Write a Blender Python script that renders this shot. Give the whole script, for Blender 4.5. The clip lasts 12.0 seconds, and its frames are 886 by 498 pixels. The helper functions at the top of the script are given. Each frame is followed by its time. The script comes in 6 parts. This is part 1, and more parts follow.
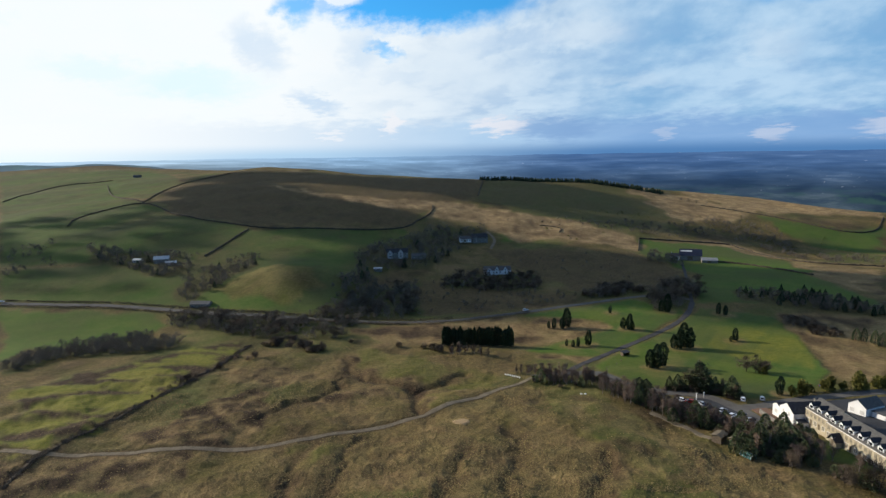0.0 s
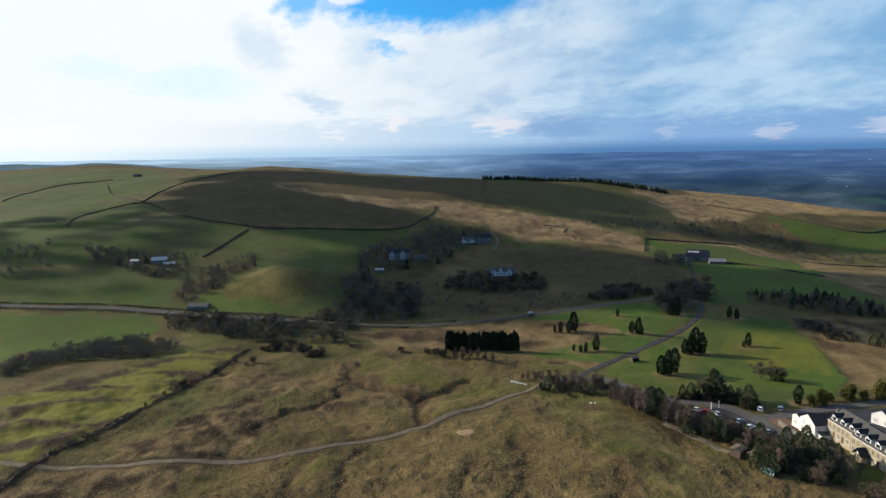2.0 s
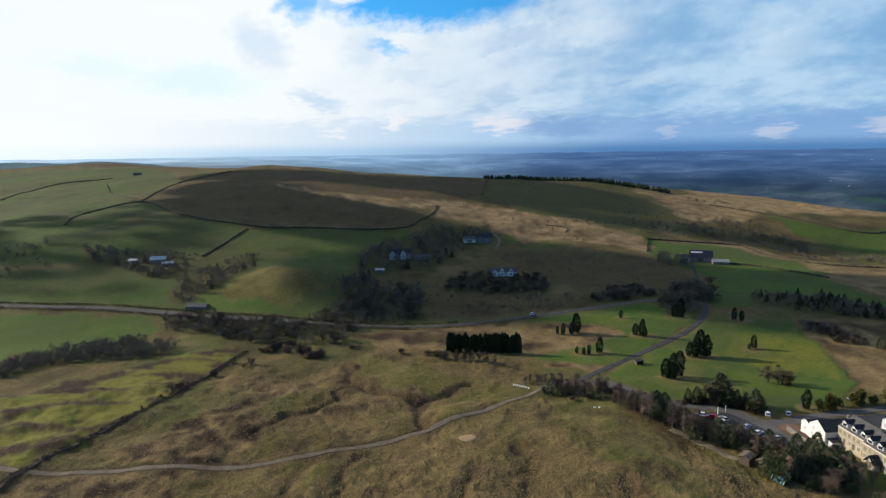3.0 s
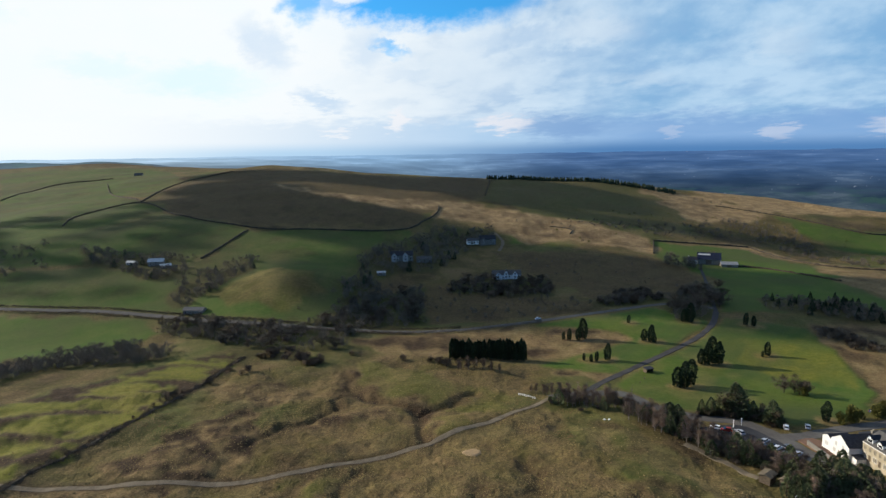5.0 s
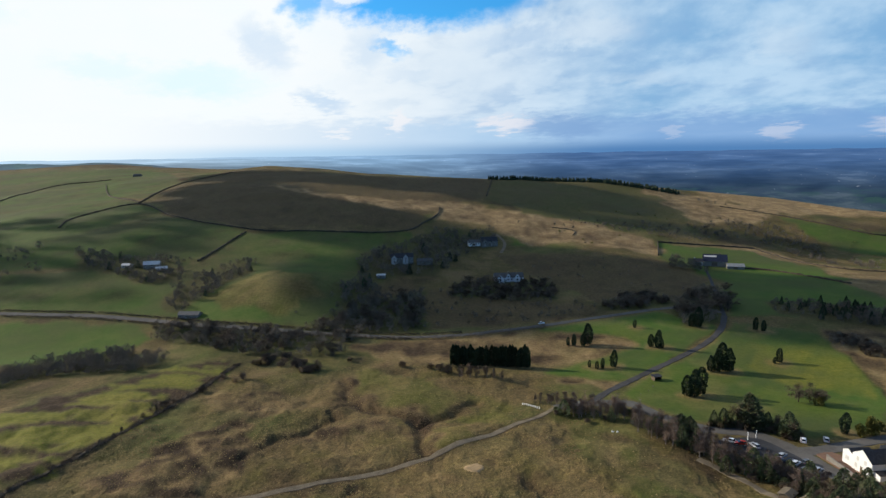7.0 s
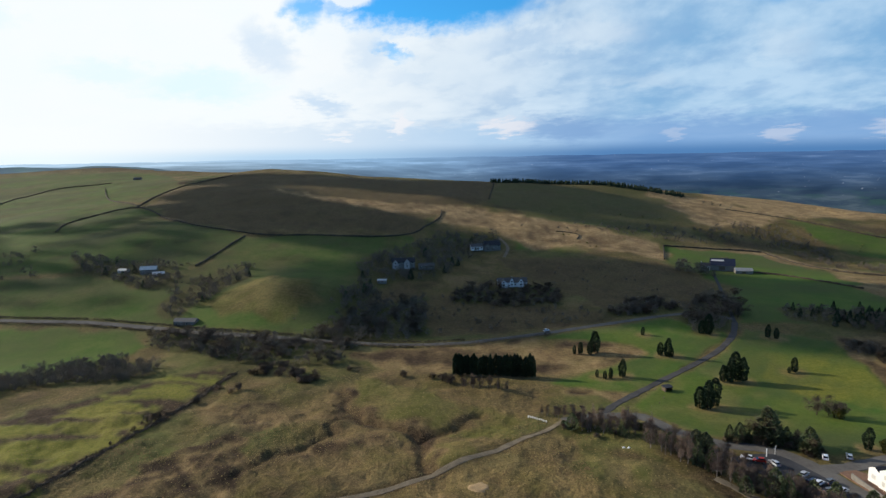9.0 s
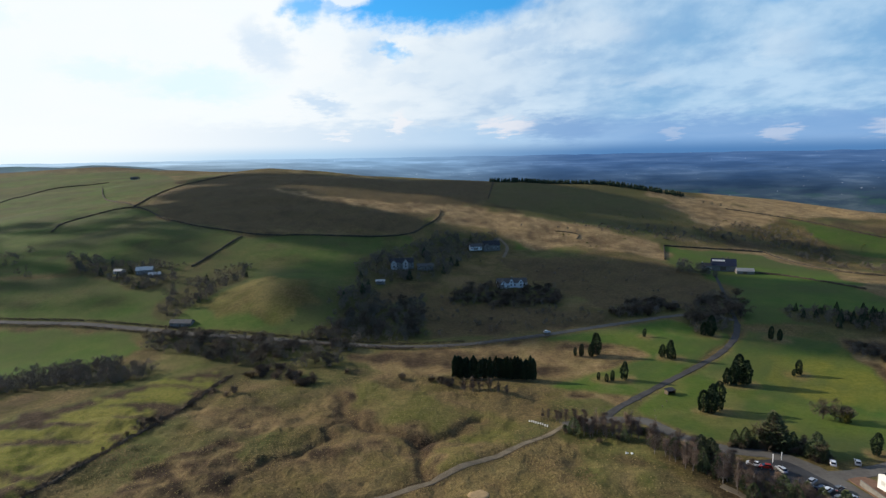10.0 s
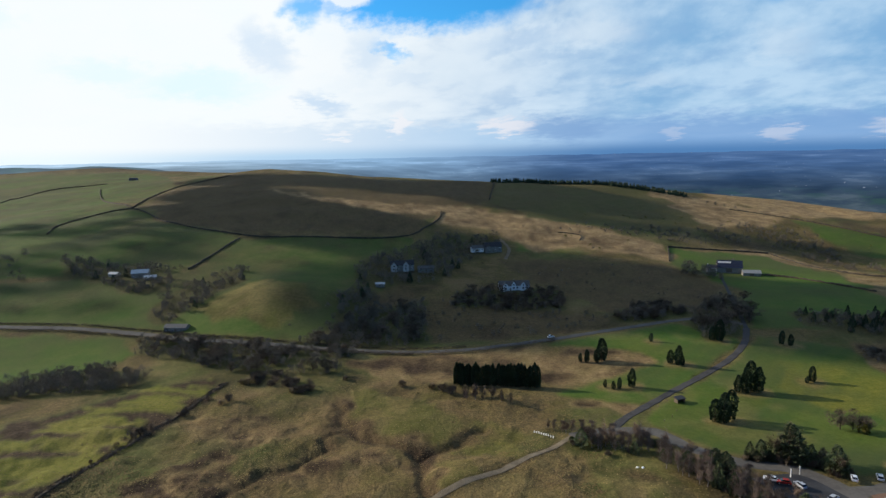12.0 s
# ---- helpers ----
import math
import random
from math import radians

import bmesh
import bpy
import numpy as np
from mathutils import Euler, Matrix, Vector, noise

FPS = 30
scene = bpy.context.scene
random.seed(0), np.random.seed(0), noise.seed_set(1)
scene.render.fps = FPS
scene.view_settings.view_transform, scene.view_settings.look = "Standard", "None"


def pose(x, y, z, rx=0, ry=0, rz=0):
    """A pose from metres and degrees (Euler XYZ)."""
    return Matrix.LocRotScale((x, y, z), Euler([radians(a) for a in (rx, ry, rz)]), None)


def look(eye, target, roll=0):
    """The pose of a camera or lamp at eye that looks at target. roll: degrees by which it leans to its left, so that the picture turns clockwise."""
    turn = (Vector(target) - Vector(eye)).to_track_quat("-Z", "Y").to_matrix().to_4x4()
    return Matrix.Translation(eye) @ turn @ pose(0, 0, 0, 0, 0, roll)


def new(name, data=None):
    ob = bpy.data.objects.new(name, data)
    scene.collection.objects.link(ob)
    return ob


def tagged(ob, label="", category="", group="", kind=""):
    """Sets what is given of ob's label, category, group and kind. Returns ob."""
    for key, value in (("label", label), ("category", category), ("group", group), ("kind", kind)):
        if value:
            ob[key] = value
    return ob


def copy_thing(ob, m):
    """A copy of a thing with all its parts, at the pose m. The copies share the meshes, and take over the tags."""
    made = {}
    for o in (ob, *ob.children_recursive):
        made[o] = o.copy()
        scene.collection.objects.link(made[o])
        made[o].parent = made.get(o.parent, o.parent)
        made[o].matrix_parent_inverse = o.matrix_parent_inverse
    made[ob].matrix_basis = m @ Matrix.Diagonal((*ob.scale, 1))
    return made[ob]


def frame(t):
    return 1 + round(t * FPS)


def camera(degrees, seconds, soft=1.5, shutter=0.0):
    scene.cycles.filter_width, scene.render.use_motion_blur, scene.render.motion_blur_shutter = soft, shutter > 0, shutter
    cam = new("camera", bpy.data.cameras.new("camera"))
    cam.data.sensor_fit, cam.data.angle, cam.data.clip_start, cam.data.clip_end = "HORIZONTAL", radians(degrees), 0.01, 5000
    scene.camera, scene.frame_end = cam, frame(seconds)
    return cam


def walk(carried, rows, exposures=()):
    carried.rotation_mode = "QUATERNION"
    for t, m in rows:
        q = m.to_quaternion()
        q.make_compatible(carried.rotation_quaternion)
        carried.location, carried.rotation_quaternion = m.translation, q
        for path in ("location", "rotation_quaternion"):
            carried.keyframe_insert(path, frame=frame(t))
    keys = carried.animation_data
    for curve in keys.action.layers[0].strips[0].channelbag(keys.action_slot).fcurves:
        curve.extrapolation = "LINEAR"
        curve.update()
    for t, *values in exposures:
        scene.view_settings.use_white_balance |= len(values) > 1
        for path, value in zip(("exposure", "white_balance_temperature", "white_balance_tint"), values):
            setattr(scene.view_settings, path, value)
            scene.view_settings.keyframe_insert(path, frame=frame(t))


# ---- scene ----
cam = camera(73.0, 12.0, soft=1.4)
PATH = [
    (0, (-1.372, 8.33, 98.867), (-1.377, 10.306, 98.556), -0.9),
    (0.5, (-1.611, 10.902, 98.871), (-1.618, 12.878, 98.559), -0.9),
    (1, (-1.849, 13.449, 98.891), (-1.858, 15.425, 98.581), -0.9),
    (1.5, (-2.085, 15.986, 98.912), (-2.096, 17.962, 98.602), -0.9),
    (2, (-2.313, 18.442, 98.924), (-2.324, 20.417, 98.61), -0.9),
    (2.5, (-2.519, 20.857, 98.946), (-2.531, 22.832, 98.63), -0.8),
    (3, (-2.663, 23.299, 98.979), (-2.676, 25.273, 98.662), -0.8),
    (5, (-2.765, 33.557, 99.207), (-2.787, 35.532, 98.89), -0.8),
    (5.5, (-2.725, 36.108, 99.217), (-2.749, 38.083, 98.901), -0.9),
    (6, (-2.66, 38.624, 99.227), (-2.684, 40.598, 98.911), -0.9),
    (6.5, (-2.602, 41.115, 99.244), (-2.627, 43.09, 98.929), -0.9),
    (7, (-2.579, 43.58, 99.248), (-2.605, 45.555, 98.932), -0.9),
    (9, (-2.887, 53.682, 99.179), (-2.919, 55.658, 98.872), -1.0),
    (9.5, (-2.976, 56.087, 99.158), (-3.007, 58.063, 98.85), -1.0),
    (10, (-3.084, 58.411, 99.15), (-3.112, 60.386, 98.841), -1.0),
    (10.5, (-3.205, 60.681, 99.141), (-3.232, 62.656, 98.83), -1.0),
    (11, (-3.339, 62.986, 99.145), (-3.368, 64.961, 98.834), -1.0),
    (11.5, (-3.44, 65.319, 99.159), (-3.471, 67.295, 98.852), -1.0),
    (12, (-3.473, 67.655, 99.173), (-3.503, 69.631, 98.865), -1.1),
]
walk(cam, [(t, look(eye, target, roll)) for t, eye, target, roll in PATH])

# ---- daylight: a low winter sun over a broken bank of cloud ----
SUN_TURN, SUN_HEIGHT = 157.0, 21.0      # degrees in the plan from +x, and above the horizon
SUN_DIR = Vector((math.cos(radians(SUN_TURN)) * math.cos(radians(SUN_HEIGHT)), math.sin(radians(SUN_TURN)) * math.cos(radians(SUN_HEIGHT)), math.sin(radians(SUN_HEIGHT))))
sun = new("sun", bpy.data.lights.new("sun", "SUN"))
sun.data.energy, sun.data.angle, sun.data.color = 5.0, radians(0.6), (1.0, 0.9, 0.74)
sun.matrix_world = look(SUN_DIR * 500, (0, 0, 0))
scene.view_settings.exposure = 0.0


class Nodes:
    """Short hand for building a node tree."""

    def __init__(self, tree):
        self.tree = tree
        tree.nodes.clear()

    def add(self, kind, **inputs):
        n = self.tree.nodes.new(kind)
        for key, value in inputs.items():
            self.put(n.inputs[int(key[1:])] if key[0] == "_" and key[1:].isdigit() else n.inputs[key.replace("_", " ")], value)
        return n

    def put(self, socket, value):
        if isinstance(value, bpy.types.NodeSocket):
            self.tree.links.new(value, socket)
        elif isinstance(value, bpy.types.Node):
            self.tree.links.new(value.outputs[0], socket)
        elif isinstance(value, tuple) and len(value) == 3 and socket.type == "RGBA":
            socket.default_value = (*value, 1)
        else:
            socket.default_value = value

    def math(self, operation, a, b=0.0, clamp=False):
        n = self.add("ShaderNodeMath", _0=a, _1=b)
        n.operation, n.use_clamp = operation, clamp
        return n.outputs[0]

    def vec(self, operation, a, b=(0, 0, 0)):
        n = self.add("ShaderNodeVectorMath", _0=a, _1=b)
        n.operation = operation
        return n.outputs[1] if operation in ("DOT_PRODUCT", "LENGTH") else n.outputs[0]

    def ramp(self, value, low, high, a=0.0, b=1.0):
        n = self.add("ShaderNodeMapRange", _0=value, _1=low, _2=high, _3=a, _4=b)
        n.interpolation_type = "SMOOTHSTEP"
        return n.outputs[0]

    def mix(self, factor, a, b, blend="MIX"):
        n = self.tree.nodes.new("ShaderNodeMix")
        n.data_type, n.blend_type = "RGBA", blend
        self.put(n.inputs[0], factor), self.put(n.inputs[6], a), self.put(n.inputs[7], b)
        return n.outputs[2]

    def noise(self, where, scale, detail=4.0, rough=0.55, distortion=0.0):
        n = self.add("ShaderNodeTexNoise", Vector=where, Scale=scale, Detail=detail, Roughness=rough, Distortion=distortion)
        return n.outputs[0]


def build_sky():
    world = bpy.data.worlds.new("sky")
    scene.world = world
    world.use_nodes = True
    g = Nodes(world.node_tree)
    way = g.add("ShaderNodeTexCoord").outputs["Generated"]
    xyz = g.add("ShaderNodeSeparateXYZ", _0=way)
    up = g.math("MAXIMUM", xyz.outputs[2], 0.0)
    clear = g.tree.nodes.new("ShaderNodeTexSky")
    clear.sky_type, clear.sun_disc = "NISHITA", False
    clear.sun_elevation, clear.sun_rotation = radians(SUN_HEIGHT), radians(90 - SUN_TURN)
    clear.dust_density, clear.ozone_density = 0.6, 2.0
    blue = g.mix(1.0, clear.outputs[0], (0.30, 1.2, 1.85), "MULTIPLY")
    # bearing from +y and height above the horizon, in degrees
    bearing = g.math("MULTIPLY", g.math("ARCTAN2", xyz.outputs[0], xyz.outputs[1]), 57.3)
    height = g.math("MULTIPLY", g.math("ARCSINE", up), 57.3)
    # sheets of cloud lie flatter and finer towards the horizon
    lie = g.math("MULTIPLY", g.math("LOGARITHM", g.math("ADD", height, 2.5), 2.718), 20.0)
    sheet = g.add("ShaderNodeCombineXYZ", _0=g.math("ADD", bearing, g.math("MULTIPLY", lie, -0.16)), _1=lie).outputs[0]
    broad = g.noise(sheet, 0.075, 4.0, 0.5, 0.25)
    billow = g.noise(sheet, 0.21, 5.0, 0.55, 0.15)
    wisp = g.noise(sheet, 0.62, 5.0, 0.6)
    ruffle_a, ruffle_b = g.math("SUBTRACT", billow, 0.5), g.math("SUBTRACT", wisp, 0.5)
    soft_u = g.math("ADD", bearing, g.math("ADD", g.math("MULTIPLY", ruffle_a, 5.0), g.math("MULTIPLY", ruffle_b, 3.2)))
    soft_v = g.math("ADD", height, g.math("ADD", g.math("MULTIPLY", ruffle_b, 2.4), g.math("MULTIPLY", ruffle_a, -2.0)))

    def heap(b, h, wide, tall, strength, lean=0.0, crisp=0.25):
        """How much a ragged heap at that bearing and height covers the sky."""
        du, dv = g.math("SUBTRACT", soft_u, b), g.math("SUBTRACT", soft_v, h)
        if lean:
            dv = g.math("SUBTRACT", dv, g.math("MULTIPLY", du, lean))
        du, dv = g.math("DIVIDE", du, wide), g.math("DIVIDE", dv, tall)
        far = g.math("SQRT", g.math("ADD", g.math("MULTIPLY", du, du), g.math("MULTIPLY", dv, dv)))
        return g.ramp(far, crisp, 1.35, strength, 0.0)

    glow = g.ramp(g.vec("DOT_PRODUCT", way, tuple(SUN_DIR)), 0.04, 0.67)
    # cloud: blue-grey away from the sun, white towards it, brighter on the lumps
    lump = g.ramp(g.math("ADD", g.math("MULTIPLY", broad, 0.55), g.math("ADD", g.math("MULTIPLY", billow, 0.33), g.math("MULTIPLY", wisp, 0.12))), 0.38, 0.62)
    shade = g.mix(lump, (2.1, 4.35, 7.1), (4.9, 6.85, 8.8))
    cloud = g.mix(glow, shade, g.mix(g.math("MULTIPLY", lump, 0.5), (9.3, 9.9, 10.2), (9.75, 9.9, 9.9)))
    cloud = g.mix(g.math("MULTIPLY", g.ramp(billow, 0.5, 0.34), g.ramp(glow, 0.98, 0.3, 0.0, 0.4)), cloud, (2.9, 4.8, 7.4))
    # breaks in the cloud: the blue one ahead, high up, and paler ones
    open_sky = g.math("MAXIMUM", heap(-2.0, 14.8, 10.0, 3.3, 1.0, 0.0, 0.78), heap(-5.6, 9.6, 1.7, 0.9, 0.75, -0.3))
    open_sky = g.math("MAXIMUM", open_sky, g.math("MAXIMUM", heap(6.8, 13.2, 2.4, 0.9, 0.6), heap(30.0, 13.0, 5.0, 1.6, 0.62)))
    open_sky = g.math("MAXIMUM", open_sky, heap(-12.6, 13.2, 2.0, 1.6, 0.85, 0.3))
    open_sky = g.math("MULTIPLY", open_sky, g.ramp(heap(-9.0, 14.2, 2.6, 1.3, 1.0), 0.0, 0.8, 1.0, 0.1))
    light = g.mix(open_sky, cloud, blue)
    haze_gap = g.math("MAXIMUM", heap(-22.0, 6.4, 6.0, 1.5, 0.8), g.math("MAXIMUM", heap(-29.5, 7.2, 4.0, 1.0, 0.55), heap(-36.5, 10.6, 2.0, 1.2, 0.5)))
    light = g.mix(haze_gap, light, (7.6, 9.6, 10.1))
    # dull undersides and bright shoulders of single clouds
    for b, h, wide, tall, much, lean in ((-16.6, 9.6, 2.3, 2.1, 0.62, -0.3), (-11.4, 4.8, 2.3, 0.95, 0.8, -0.25), (-7.4, 9.3, 2.0, 2.0, 0.5, 0.0), (7.2, 10.2, 5.0, 0.95, 0.62, 0.14),
                                         (10.0, 8.6, 4.5, 0.5, 0.4, 0.0), (-3.6, 7.2, 2.6, 0.6, 0.3, 0.0)):
        light = g.mix(heap(b, h, wide, tall, much, lean), light, g.mix(glow, (2.5, 4.4, 7.0), (5.9, 7.5, 9.3)))
    for b, h, wide, tall, much in ((12.8, 10.6, 4.0, 1.5, 0.65), (2.0, 7.6, 6.0, 2.6, 0.4), (28.0, 8.3, 2.4, 1.6, 0.35), (17.5, 6.3, 3.5, 0.8, 0.25)):
        light = g.mix(heap(b, h, wide, tall, much), light, (6.9, 8.1, 9.2))
    # a pale band low down on the sun's side, and mist along the skyline
    light = g.mix(g.math("MULTIPLY", g.ramp(soft_v, 3.8, 2.2), 0.85), light, g.mix(g.ramp(bearing, -34.0, 8.0), (9.6, 10.0, 10.2), g.mix(g.ramp(bearing, 5.0, 20.0), (4.2, 6.2, 8.5), (2.2, 4.0, 7.0))))
    light = g.mix(heap(10.6, 2.3, 4.6, 1.3, 0.65), light, (1.9, 3.5, 6.4))
    for b, h, wide, tall, much in ((-4.7, 3.0, 0.9, 1.1, 0.9), (-10.2, 2.0, 1.6, 0.4, 0.6), (5.5, 2.6, 2.3, 0.8, 0.95), (28.7, 1.3, 1.4, 0.7, 0.5), (36.0, 1.7, 1.9, 0.9, 0.55), (20.0, 1.6, 0.9, 0.4, 0.3)):
        light = g.mix(heap(b, h, wide, tall, much, 0.0, 0.5), light, g.mix(glow, (6.6, 7.1, 8.3), (9.6, 9.7, 9.9)))
    mist = g.mix(g.ramp(bearing, -36.0, -14.0), (8.6, 9.8, 10.4), g.mix(g.ramp(bearing, -16.0, 16.0), (4.4, 6.6, 8.8), (0.75, 2.1, 4.6)))
    light = g.mix(g.ramp(height, 1.3, 0.0, 0.0, 0.92), light, mist)
    # the dome behind the camera is clearer
    behind = g.ramp(xyz.outputs[1], -0.1, 0.45)
    rear = g.mix(1.0, clear.outputs[0], (0.50, 0.95, 1.45), "MULTIPLY")
    light = g.mix(behind, g.mix(0.18, rear, light), light)
    # overhead the cloud shows its dull base
    light = g.mix(1.0, light, g.mix(g.ramp(up, 0.27, 0.5), (1.0, 1.0, 1.0), (0.66, 0.70, 0.78)), "MULTIPLY")
    back = g.add("ShaderNodeBackground", _0=light, _1=0.1)
    g.put(g.add("ShaderNodeOutputWorld").inputs[0], back)


build_sky()

# ---- materials ----
def material(name, colour, rough=0.8, vary=0.25, scale=1.0, colour_b=None, bump=0.0, bump_scale=None, metal=0.0, per_object=0.0, specular=0.3):
    """A surface with a fine and a coarse variation between two colours, at real-world size."""
    m = bpy.data.materials.new(name)
    m.use_nodes = True
    g = Nodes(m.node_tree)
    where = g.add("ShaderNodeTexCoord").outputs["Object"]
    info = g.add("ShaderNodeObjectInfo").outputs["Random"]
    where = g.vec("ADD", where, g.math("MULTIPLY", info, 50.0))
    colour_b = colour_b or tuple(c * (1 - vary) for c in colour)
    coarse, fine = g.noise(where, scale, 3.0), g.noise(where, scale * 7, 4.0)
    mixed = g.mix(g.ramp(g.math("ADD", g.math("MULTIPLY", coarse, 0.6), g.math("MULTIPLY", fine, 0.4)), 0.35, 0.65), colour, colour_b)
    if per_object:
        bright = g.add("ShaderNodeHueSaturation", Color=mixed)
        g.put(bright.inputs["Value"], g.math("ADD", 1 - per_object / 2, g.math("MULTIPLY", info, per_object)))
        mixed = bright.outputs[0]
    shader = g.add("ShaderNodeBsdfPrincipled", Base_Color=mixed, Roughness=rough, Metallic=metal)
    g.put(shader.inputs["Specular IOR Level"], specular)
    if bump:
        b = g.add("ShaderNodeBump", Strength=bump, Distance=0.1)
        g.put(b.inputs["Height"], g.noise(where, bump_scale or scale * 5, 4.0))
        g.put(shader.inputs["Normal"], b)
    g.put(g.add("ShaderNodeOutputMaterial").inputs[0], shader)
    return m


def ground_material():
    """Land cover: the attribute says how much pasture, bleached grass, heather and moss grows at each place."""
    m = bpy.data.materials.new("land")
    m.use_nodes = True
    g = Nodes(m.node_tree)
    where = g.add("ShaderNodeTexCoord").outputs["Object"]
    attr = g.tree.nodes.new("ShaderNodeAttribute")
    attr.attribute_name = "cover"
    weights = g.add("ShaderNodeSeparateColor", _0=attr.outputs["Color"])
    wide, patch, tuft, blade = g.noise(where, 0.012, 3.0), g.noise(where, 0.07, 5.0, 0.6), g.noise(where, 0.45, 4.0, 0.6), g.noise(where, 1.7, 3.0, 0.6)
    fleck = g.ramp(g.math("ADD", g.math("MULTIPLY", tuft, 0.45), g.math("MULTIPLY", blade, 0.55)), 0.39, 0.61)
    clump = g.ramp(g.noise(where, 0.95, 3.0, 0.6), 0.40, 0.58)
    moor_a = g.mix(g.ramp(patch, 0.35, 0.65), (0.138, 0.114, 0.034), (0.218, 0.150, 0.065))
    moor_c = g.mix(fleck, g.mix(0.5, moor_a, (0.042, 0.033, 0.013)), moor_a)
    moor_c = g.mix(g.math("MULTIPLY", g.math("SUBTRACT", 1.0, clump), 0.42), moor_c, (0.052, 0.042, 0.016))
    pasture = g.mix(g.ramp(patch, 0.3, 0.7), (0.050, 0.112, 0.015), (0.086, 0.130, 0.024))
    pasture = g.mix(g.ramp(wide, 0.35, 0.7), pasture, (0.064, 0.082, 0.027))
    pasture = g.mix(g.math("MULTIPLY", g.math("SUBTRACT", 1.0, fleck), 0.22), pasture, (0.03, 0.045, 0.01))
    tan = g.mix(g.ramp(patch, 0.35, 0.65), (0.480, 0.330, 0.155), (0.295, 0.192, 0.090))
    tan = g.mix(g.math("MULTIPLY", g.math("SUBTRACT", 1.0, fleck), 0.55), tan, (0.085, 0.05, 0.025))
    heath = g.mix(fleck, (0.026, 0.017, 0.010), g.mix(g.ramp(patch, 0.4, 0.6), (0.052, 0.033, 0.018), (0.084, 0.054, 0.030)))
    moss = g.mix(fleck, (0.135, 0.130, 0.016), (0.215, 0.192, 0.030))
    out = g.mix(weights.outputs[0], moor_c, pasture)
    out = g.mix(weights.outputs[1], out, tan)
    out = g.mix(weights.outputs[2], out, heath)
    out = g.mix(attr.outputs["Alpha"], out, moss)
    shader = g.add("ShaderNodeBsdfPrincipled", Base_Color=out, Roughness=0.95)
    g.put(shader.inputs["Specular IOR Level"], 0.1)
    b = g.add("ShaderNodeBump", Strength=1.0, Distance=0.75)
    calm = g.math("SUBTRACT", 1.0, g.math("MULTIPLY", weights.outputs[0], 0.75))
    g.put(b.inputs["Height"], g.math("MULTIPLY", g.math("ADD", tuft, g.math("MULTIPLY", blade, 0.6)), calm))
    g.put(shader.inputs["Normal"], b)
    g.put(g.add("ShaderNodeOutputMaterial").inputs[0], shader)
    return m


def lowland_material():
    """The far lowland: woods, fields and towns too distant to tell apart, blue with painted, glowing haze."""
    m = bpy.data.materials.new("lowland")
    m.use_nodes = True
    g = Nodes(m.node_tree)
    spot = g.add("ShaderNodeTexCoord").outputs["Object"]
    plan = g.add("ShaderNodeSeparateXYZ", _0=spot)
    bearing = g.math("MULTIPLY", g.math("ARCTAN2", plan.outputs[0], plan.outputs[1]), 57.3)
    far = g.math("SQRT", g.math("ADD", g.math("MULTIPLY", plan.outputs[0], plan.outputs[0]), g.math("MULTIPLY", plan.outputs[1], plan.outputs[1])))
    # strips of country: long across the view, thin in depth
    strips = g.add("ShaderNodeCombineXYZ", _0=g.math("MULTIPLY", bearing, 0.17), _1=g.math("MULTIPLY", far, 0.0022)).outputs[0]
    belt, field = g.noise(strips, 1.0, 4.0, 0.5, 0.2), g.noise(g.vec("MULTIPLY", strips, (0.7, 1.0, 1.0)), 4.0, 5.0, 0.6)
    dots = g.noise(g.vec("MULTIPLY", strips, (6.0, 2.2, 1.0)), 2.6, 3.0, 0.6)
    pale = g.math("MULTIPLY", g.ramp(belt, 0.54, 0.66), g.ramp(field, 0.42, 0.60))
    town = g.math("MULTIPLY", g.ramp(dots, 0.67, 0.75), g.ramp(belt, 0.44, 0.56))
    green = g.math("MULTIPLY", g.ramp(far, 2900.0, 2500.0), g.ramp(field, 0.45, 0.6))
    out = g.mix(g.ramp(belt, 0.36, 0.6), (0.010, 0.017, 0.022), (0.035, 0.048, 0.052))
    out = g.mix(green, out, (0.030, 0.060, 0.030))
    out = g.mix(pale, out, (0.075, 0.09, 0.085))
    out = g.mix(town, out, (0.42, 0.42, 0.42))
    shader = g.add("ShaderNodeBsdfPrincipled", Base_Color=out, Roughness=1.0)
    g.put(shader.inputs["Specular IOR Level"], 0.0)
    # blue haze painted as glow, paler sunward and with distance, broken by same belts
    near_haze = g.mix(g.ramp(bearing, -24.0, 10.0), (0.085, 0.125, 0.165), (0.008, 0.021, 0.048))
    far_haze = g.mix(g.ramp(bearing, -28.0, -6.0), (0.46, 0.64, 0.82), g.mix(g.ramp(bearing, -8.0, 14.0), (0.25, 0.42, 0.64), (0.050, 0.120, 0.290)))
    haze_glow = g.mix(g.ramp(far, 2300.0, 4300.0), near_haze, far_haze)
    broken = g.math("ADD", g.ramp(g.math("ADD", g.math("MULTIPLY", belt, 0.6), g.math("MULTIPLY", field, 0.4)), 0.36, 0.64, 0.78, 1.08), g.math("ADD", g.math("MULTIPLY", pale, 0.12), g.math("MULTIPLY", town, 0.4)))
    g.put(shader.inputs["Emission Color"], haze_glow)
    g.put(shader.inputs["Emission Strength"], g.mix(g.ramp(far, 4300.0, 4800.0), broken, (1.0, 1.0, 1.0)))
    g.put(g.add("ShaderNodeOutputMaterial").inputs[0], shader)
    return m


